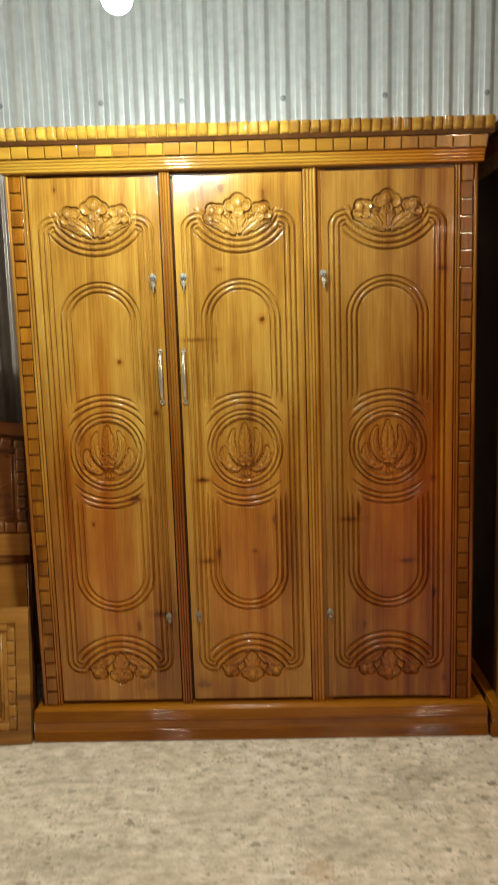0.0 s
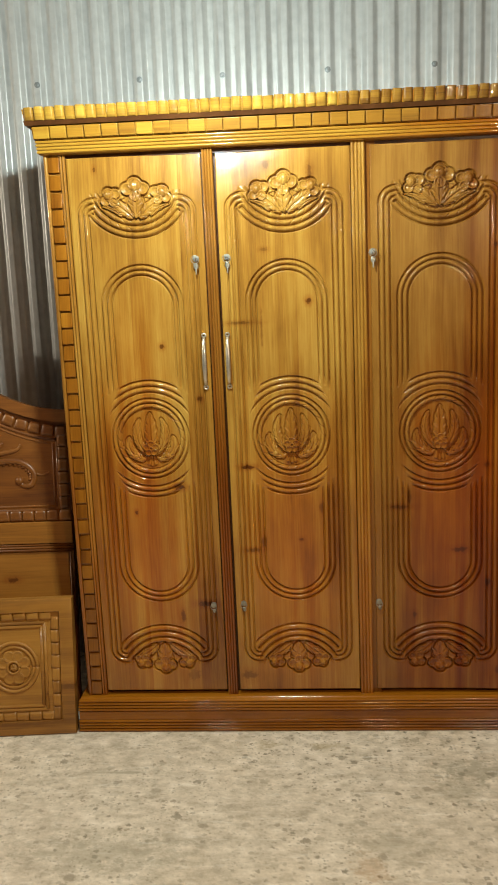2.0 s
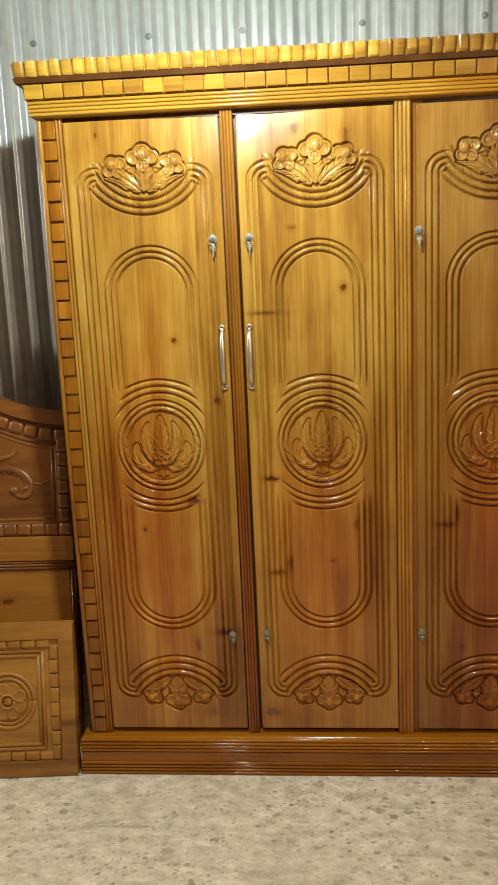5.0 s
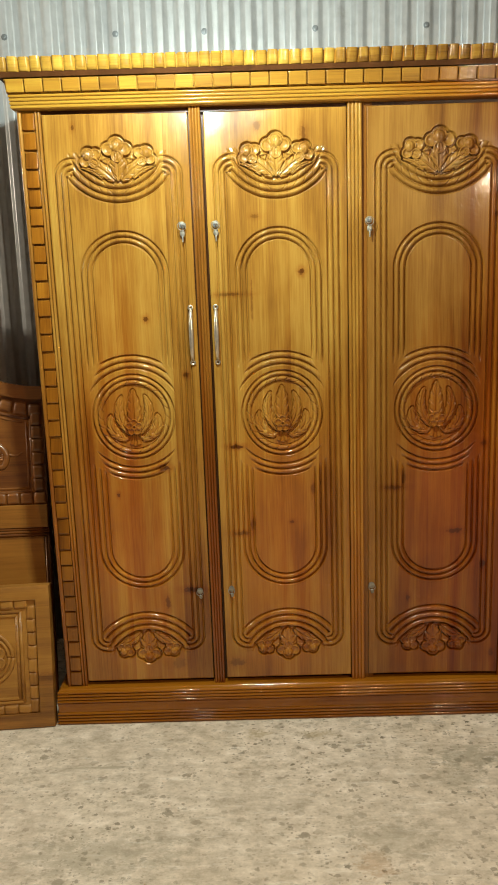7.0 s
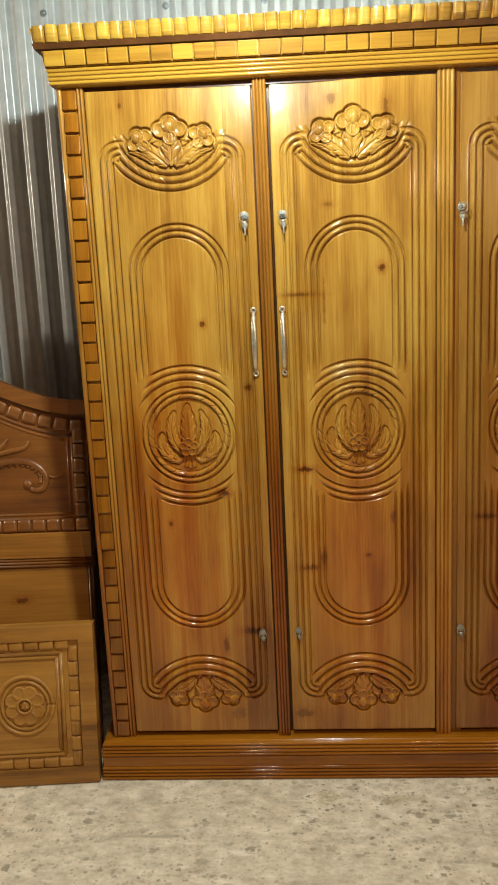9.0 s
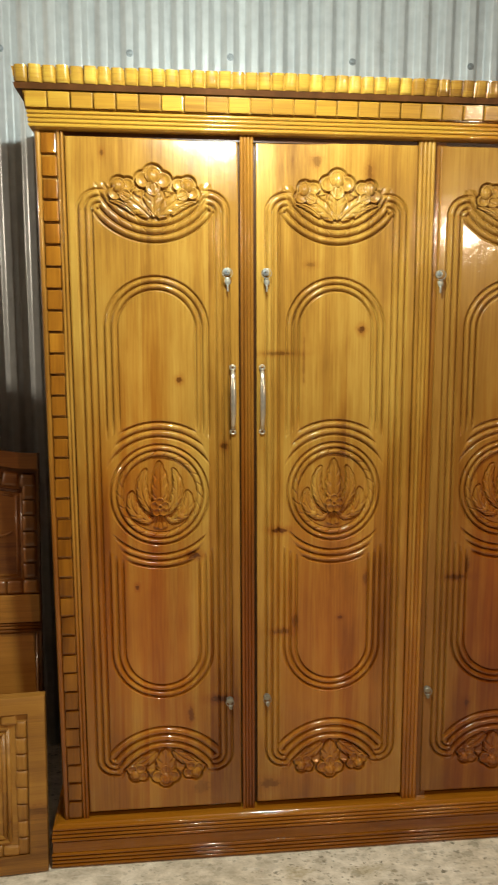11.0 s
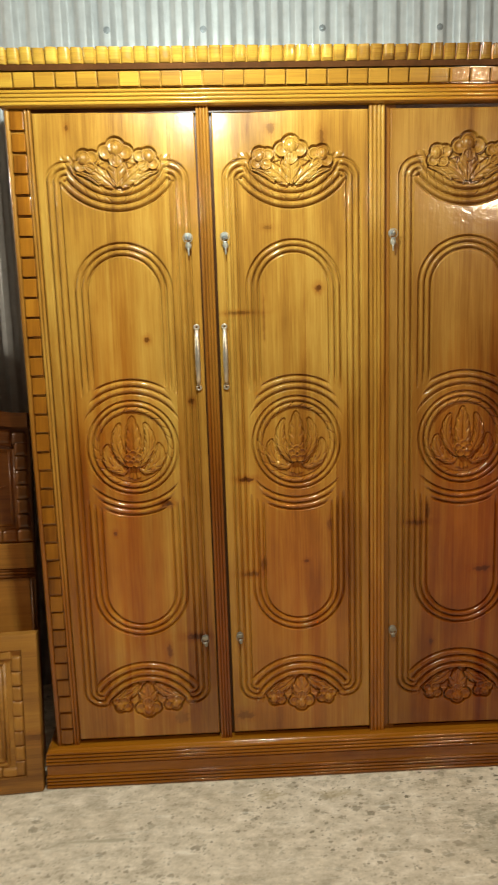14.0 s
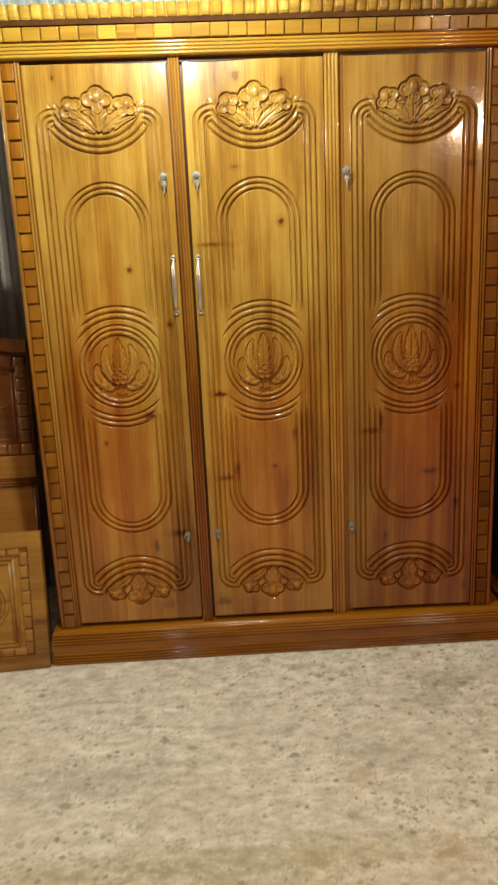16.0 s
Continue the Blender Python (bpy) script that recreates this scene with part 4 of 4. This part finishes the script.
SHIFT = -0.942 + 12 * PITCH
north = part("wall_north", corrugated(6.4, 3.4, PITCH, 0.020), ZINC)
north.location = (SHIFT, RIDGE, 0)
tagged(north, "galvanised corrugated sheet wall with bolts", "wall", kind="structure")
bm = bmesh.new()
disc(bm, 0, 0, 0.002, -0.002, 0.0112, 16)
disc(bm, 0, 0, -0.002, -0.009, 0.0070, 12, 0.35)
first = None
for k in (-10, -5, 0, 5, 9, 14, 19, 24, 29):
    m = Matrix.Translation((-0.942 + k * PITCH - SHIFT, 0.0, 2.343))
    if first is None:
        first = part("bolt", bm, BOLT, north)
        first.matrix_basis = m
    else:
        share(first, m, north)
# unseen walls and roof, added dark so the room gives little fill
for name, m in (("wall_east", pose(3.1, -2.0, 0, 0, 0, -90)), ("wall_west", pose(-3.1, -2.0, 0, 0, 0, 90)), ("wall_south", pose(0, -4.6, 0, 0, 0, 180))):
    ob = part(name, corrugated(6.4, 3.4, PITCH, 0.044), UNSEEN_DARK)
    ob.matrix_basis = m
    tagged(ob, "unseen dark wall added to cut stray light", "wall", kind="structure")
ob = part("ceiling", box(-3.2, 3.2, -4.7, 0.75, 3.4, 3.44, 0), UNSEEN_DARK)
tagged(ob, "unseen dark roof added to cut stray light", "ceiling", kind="structure")
ob = part("floor", box(-3.2, 3.2, -4.7, 0.75, -0.1, 0.0, 0), CEMENT)
tagged(ob, "worn pale cement floor with stains", "floor", kind="structure")


def build_bulb(place, radius, strength, colour, shaded):
    """A bare bulb on a cord from the roof."""
    z = place[2]
    thing = new("hanging_bulb")
    thing.location = place
    bm = bmesh.new()
    bmesh.ops.create_uvsphere(bm, u_segments=20, v_segments=12, radius=radius - 0.002)
    part("bulb", bm, glow("lit_bulb", colour, 30.0), thing, "lit round bulb", smooth=True)
    lamp = bpy.data.lights.new("bulb_light", "POINT")
    lamp.energy, lamp.color, lamp.shadow_soft_size = 4 * math.pi ** 2 * radius ** 2 * strength, colour, radius
    new("bulb_light", lamp).location = place
    bm = bmesh.new()
    bmesh.ops.create_cone(bm, cap_ends=True, segments=16, radius1=0.017, radius2=0.014, depth=0.05, matrix=Matrix.Translation((0, 0, radius + 0.02)))
    part("socket", bm, WHITE, thing)
    bm = bmesh.new()
    bmesh.ops.create_cone(bm, cap_ends=True, segments=8, radius1=0.003, radius2=0.003, depth=3.4 - z - radius - 0.045, matrix=Matrix.Translation((0, 0, (3.4 - z + radius + 0.045) / 2)))
    part("cord", bm, CORD, thing)
    # cone added over the fill lamp to block its light from the upper wall
    if shaded:
        bm = bmesh.new()
        rows = []
        for z, r in ((-0.045, 0.130), (0.02, 0.090), (0.07, 0.022), (0.072, 0.020), (0.022, 0.087), (-0.045, 0.127)):
            rows.append([bm.verts.new((r * math.cos(2 * math.pi * k / 28), r * math.sin(2 * math.pi * k / 28), z)) for k in range(28)])
        grid_faces(bm, rows, True)
        part("shade", bm, UNSEEN_DARK, thing, "added shade that keeps fill off the upper wall", smooth=True)
        return tagged(thing, "unseen fill bulb under an added dark shade", "lamp", "hanging bulbs")
    return tagged(thing, "bare lit bulb hanging on a cord from the roof", "lamp", "hanging bulbs")


for one in BULBS:
    build_bulb(*one)


# ---- bed boards ----
def build_footboard():
    """Panelled footboard; its own metres run from the lower right corner, face at y 0."""
    thing = new("bed_footboard")
    L, H = 1.50, 0.480
    part("board", box(-L, 0, 0.0, 0.034, 0, H, 0.003), HONEY, thing)
    bm = bmesh.new()
    rows = []
    for d, y in ((0.0, 0.034), (0.0, -0.0085), (0.0014, -0.0118), (0.0045, -0.013), (0.0440, -0.013), (0.0470, -0.0118), (0.0485, -0.0085), (0.0490, 0.002)):
        rows.append([bm.verts.new((x, y, z)) for x, z in ((-L + d - 0.001, d - 0.001), (0.001 - d, d - 0.001), (0.001 - d, H + 0.001 - d), (-L + d - 0.001, H + 0.001 - d))])
    grid_faces(bm, rows, True)
    part("frame", bm, HONEY, thing, smooth="edges")
    for name, x1, zb, zt in (("bead", -0.100, 0.086, H - 0.086), ("bead", -0.113, 0.099, H - 0.099)):
        for a, b in (((-L - x1, zb), (x1, zb)), ((-L - x1, zt), (x1, zt)), ((x1, zb), (x1, zt)), ((-L - x1, zb), (-L - x1, zt))):
            bm = bmesh.new()
            tube(bm, [a, b], 0.0062, 8, 1.0, 0.0)
            part(name, bm, HONEY, thing, smooth=True)
    rng = random.Random(7)
    first = None
    xs = [-0.098 - 0.0455 * k for k in range(29)]
    places = [(x, H - 0.061, 0) for x in xs] + [(x, 0.061, 0) for x in xs] + [(-0.066, 0.072 + 0.0455 * k, 90) for k in range(8)]
    bm = bmesh.new()
    rows = []
    for i in range(7):
        v = i / 6
        rows.append([bm.verts.new((0.0228 * u, 0.0010 - 0.0078 * (max(0.0, 1 - abs(u) ** 9) * max(0.0, 1 - abs(2 * v - 1) ** 5)) ** 0.5 - 0.0022 * (0.5 + 0.5 * u), 0.031 * (v - 0.5) + 0.0015 * u * u)) for u in (-1, -0.95, -0.75, -0.35, 0, 0.35, 0.75, 0.95, 1)])
    grid_faces(bm, rows)
    for x, z, turn in places:
        m = Matrix.Translation((x, -0.001, z)) @ pose(0, 0, 0, 0, turn + rng.uniform(-3, 3), 0) @ Matrix.Diagonal((rng.uniform(0.95, 1.02), 1, rng.uniform(0.90, 1.05), 1))
        if first is None:
            first = part("carved_block", bm, HONEY, thing, smooth=True)
            first.matrix_basis = m
        else:
            share(first, m, thing)
    for cx, beaded in ((-0.214, False), (-0.415, True), (-0.75, False), (-1.085, True), (-1.286, False)):
        bm = bmesh.new()
        for rr, th in ((0.084, 0.0068), (0.069, 0.0060)):
            pts = [(cx + rr * math.cos(a), 0.239 + rr * 1.03 * math.sin(a)) for a in np.linspace(0, 2 * math.pi, 49)]
            tube(bm, pts, th, 8, 1.0, 0.0)
        if beaded:
            for k in range(36):
                a = 2 * math.pi * k / 36
                blob(bm, (cx + 0.106 * math.cos(a), 0.001, 0.239 + 0.106 * math.sin(a)), (0.0085, 0.010, 0.0085), 0, 4, 8)
        for k in range(8):
            a = 2 * math.pi * (k + 0.5) / 8
            cup(bm, (cx + 0.0410 * math.cos(a), 0.002, 0.239 + 0.0410 * math.sin(a)), 0.0218, 0.0110, 0.25, a, 18)
        ring = [(cx + 0.0215 * math.cos(a), 0.239 + 0.0215 * math.sin(a)) for a in np.linspace(0, 2 * math.pi, 25)]
        tube(bm, ring, 0.0042, 8, 1.0, -0.009)
        blob(bm, (cx, 0.001, 0.239), (0.0175, 0.0125, 0.0175), 0, 5, 14)
        for a in (1.6, 3.7, 5.8):
            tube(bm, [(cx, 0.239), (cx + 0.014 * math.cos(a), 0.239 + 0.014 * math.sin(a))], 0.0022, 6, 1, -0.0105)
        part("medallion", bm, HONEY, thing, "carved flower in a double ring", smooth=True)
    thing.matrix_basis = Matrix.Translation((-0.786, -0.034, 0.002)) @ pose(0, 0, 0, 0, 0, 4.5) @ pose(0, 0, 0, -10.5, 0, 0)
    return tagged(thing, "honey-coloured carved wooden bed footboard leaning beside the wardrobe", "bed footboard")


def top_line(x):
    """Height of the headboard's upper edge at x from its right end."""
    u = min(1.0, max(0.0, (-x - 0.02) / 0.70))
    return 1.150 + 0.42 * u ** 1.75


def build_headboard():
    thing = new("bed_headboard")
    L = 1.50
    xs = [-L * k / 60 for k in range(61)]
    line = [(x, top_line(x) if x > -L / 2 else top_line(-L - x)) for x in xs]

    def slab(y0, y1, lower, rise):
        bm = bmesh.new()
        rows = []
        for y in (y0, y1):
            rows.append([bm.verts.new((x, y, z + rise)) for x, z in line] + [bm.verts.new((x, y, lower(x))) for x in reversed(xs)])
        grid_faces(bm, rows, True)
        n = len(line)
        for row in rows:
            for k in range(n - 1):
                bm.faces.new((row[k], row[k + 1], row[2 * n - 2 - k], row[2 * n - 1 - k]))
        return bm

    part("board", slab(0.0, 0.035, lambda x: 0.025, -0.01), BROWN, thing)
    heights = dict(line)
    part("cap", slab(-0.022, 0.040, lambda x: heights[x] - 0.046, 0.0), BROWN, thing, "curved cap along the top")
    # panel beads
    def bead(points, radius, y=0.001):
        bm = bmesh.new()
        tube(bm, points, radius, 8, 0.9, y)
        part("bead", bm, BROWN, thing, smooth=True)

    for inset, th in ((-0.014, 0.006), (0.001, 0.0045)):
        pts = [(x, z - 0.128 - inset) for x, z in line if -L + 0.062 + inset <= x <= -0.062 - inset]
        low = 0.790 + inset
        bead(pts, th)
        bead([(-0.062 - inset, pts[0][1]), (-0.062 - inset, low)], th)
        bead([(-L + 0.062 + inset, pts[-1][1]), (-L + 0.062 + inset, low)], th)
        bead([(-0.062 - inset, low), (-L + 0.062 + inset, low)], th)
    # carved blocks round the panel
    rng = random.Random(11)
    places = [(-0.026 - 0.0465 * k, 0.757, 0) for k in range(31)] + [(-0.026, 0.803 + 0.0465 * k, 90) for k in range(6)]
    x = -0.03
    while x > -L + 0.03:
        dz = (top_line(x - 0.02) - top_line(x + 0.02)) / 0.04 if x > -L / 2 else -(top_line(-L - x - 0.02) - top_line(-L - x + 0.02)) / 0.04
        z = top_line(x) if x > -L / 2 else top_line(-L - x)
        places.append((x, z - 0.080, math.degrees(math.atan(dz))))
        x -= 0.0500 * math.cos(math.atan(dz))
    bm = bmesh.new()
    rows = []
    for i in range(8):
        v = i / 7
        rows.append([bm.verts.new((0.0232 * u * (1 - 0.16 * max(0.0, v - 0.6) * abs(u) / 0.4), 0.003 - 0.0100 * (max(0.0, 1 - abs(u) ** 7) * max(0.0, 1 - abs(2 * v - 1) ** 7)) ** 0.5 - 0.0035 * (1 - v), 0.044 * (v - 0.5) - 0.004 * max(0.0, v - 0.5) * u * u)) for u in (-1, -0.96, -0.8, -0.4, 0, 0.4, 0.8, 0.96, 1)])
    grid_faces(bm, rows)
    first = None
    for x, z, turn in places:
        m = Matrix.Translation((x, -0.001, z)) @ pose(0, 0, 0, 0, turn + rng.uniform(-3, 3), 0) @ Matrix.Diagonal((rng.uniform(0.96, 1.02), 1, rng.uniform(0.95, 1.03), 1))
        if first is None:
            first = part("carved_block", bm, BROWN, thing, smooth=True)
            first.matrix_basis = m
        else:
            share(first, m, thing)
    # rails below the panel
    part("rail", box(-L, 0, -0.012, 0.002, 0.652, 0.733, 0.003), TAN, thing)
    part("lower_panel", box(-L + 0.018, -0.018, -0.003, 0.004, 0.10, 0.618, 0.001), TAN, thing, "yellowish brown lower panel")
    for z in (0.626, 0.636, 0.646):
        bead([(-L, z), (0, z)], 0.0048, -0.004)
    for x in (-0.012, -L + 0.012):
        bead([(x, 0.10), (x, 0.620)], 0.0045, 0.0)
    # scroll carving
    for mirror in (False, True):
        def put(points, radius):
            pts = [(-L - x, z) if mirror else (x, z) for x, z in points]
            bm = bmesh.new()
            tube(bm, pts, radius, 8, 0.85, 0.0)
            part("carved_scroll", bm, BROWN, thing, smooth=True)
        def curve(points, n=24):
            """A smooth line through a few points."""
            p = [Vector(q) for q in points]
            out = []
            for i in range(len(p) - 1):
                a, b, c, d = p[max(0, i - 1)], p[i], p[i + 1], p[min(len(p) - 1, i + 2)]
                for j in range(n):
                    t = j / n
                    out.append(tuple(0.5 * (2 * b + (c - a) * t + (2 * a - 5 * b + 4 * c - d) * t * t + (3 * b - a - 3 * c + d) * t ** 3)))
            return out + [tuple(p[-1])]

        stem = curve([(-0.66, 0.845), (-0.50, 0.895), (-0.355, 0.938), (-0.26, 0.961), (-0.185, 0.957), (-0.139, 0.918), (-0.146, 0.874), (-0.180, 0.870), (-0.193, 0.888)], 10)
        put(stem, lambda t: 0.010 + 0.004 * math.sin(math.pi * t) - 0.003 * t)
        rope = curve([(-0.36, 0.926), (-0.26, 0.947), (-0.190, 0.944), (-0.153, 0.914), (-0.154, 0.888)], 7)
        for k, p in enumerate(rope[2:-1:2]):
            q = rope[2 * k + 3]
            put([(p[0] - 0.006, p[1] - 0.003), (p[0] + 0.001, p[1] + 0.004), (q[0] + 0.004, q[1] + 0.010)], lambda t: 0.0022 + 0.0050 * math.sin(math.pi * min(1.0, t + 0.15)))
        knob = bmesh.new()
        blob(knob, (-L + 0.193 if mirror else -0.193, 0.002, 0.889), (0.0165, 0.016, 0.0165), 0, 6, 16)
        part("carved_knob", knob, BROWN, thing, smooth=True)
        put(curve([(-0.60, 0.865), (-0.45, 0.915), (-0.34, 0.972), (-0.26, 0.992), (-0.200, 1.004), (-0.184, 1.024)], 8), lambda t: 0.0050 + 0.0070 * math.sin(math.pi * min(1.0, t * 1.1)) * (0.4 + 0.6 * t))
        put(curve([(-0.52, 0.895), (-0.42, 0.950), (-0.34, 0.985), (-0.285, 1.000), (-0.252, 1.032)], 8), lambda t: 0.0045 + 0.0080 * math.sin(math.pi * min(1.0, t * 1.05)))
        put(curve([(-0.50, 0.945), (-0.43, 1.025), (-0.375, 1.080), (-0.330, 1.094), (-0.299, 1.078), (-0.302, 1.056), (-0.320, 1.060)], 8), lambda t: 0.0050 + 0.0055 * math.sin(math.pi * t))
        put(curve([(-0.47, 0.955), (-0.405, 1.005), (-0.362, 1.022), (-0.340, 1.008), (-0.352, 0.994)], 8), lambda t: 0.0040 + 0.0045 * math.sin(math.pi * t))
        put(curve([(-0.50, 0.890), (-0.40, 0.905), (-0.34, 0.908), (-0.297, 0.905)], 6), lambda t: 0.0035 + 0.0065 * math.sin(math.pi * min(1.0, t * 1.1)))
        put(curve([(-0.42, 0.888), (-0.36, 0.885), (-0.325, 0.868)], 6), lambda t: 0.0030 + 0.0070 * math.sin(math.pi * t))
        put(curve([(-0.44, 0.878), (-0.39, 0.866), (-0.350, 0.836)], 6), lambda t: 0.0030 + 0.0080 * math.sin(math.pi * t))
        put(curve([(-0.128, 0.912), (-0.105, 0.908), (-0.078, 0.920)], 6), lambda t: 0.0060 - 0.0045 * t)
    for base, tip, w, b in (((-0.44, 0.855), (-0.335, 0.826), 0.016, 0.1), ((-0.45, 0.862), (-0.39, 0.812), 0.014, 0.1), ((-L + 0.44, 0.855), (-L + 0.335, 0.826), 0.016, -0.1)):
        bm = bmesh.new()
        leaf(bm, base, tip, w, 0.011, b, -0.001)
        part("carved_leaf", bm, BROWN, thing, smooth=True)
    thing.matrix_basis = Matrix.Translation((-0.817, 0.122, -0.018)) @ pose(0, 0, 0, 0, 0, 2.0) @ pose(0, 0, 0, -8.5, 0, 0)
    return tagged(thing, "dark brown carved wooden bed headboard leaning behind the footboard", "bed headboard")


build_footboard()
build_headboard()

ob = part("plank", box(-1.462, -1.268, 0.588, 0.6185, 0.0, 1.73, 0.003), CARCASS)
tagged(ob, "dark brown plank standing against the corrugated wall", "plank")
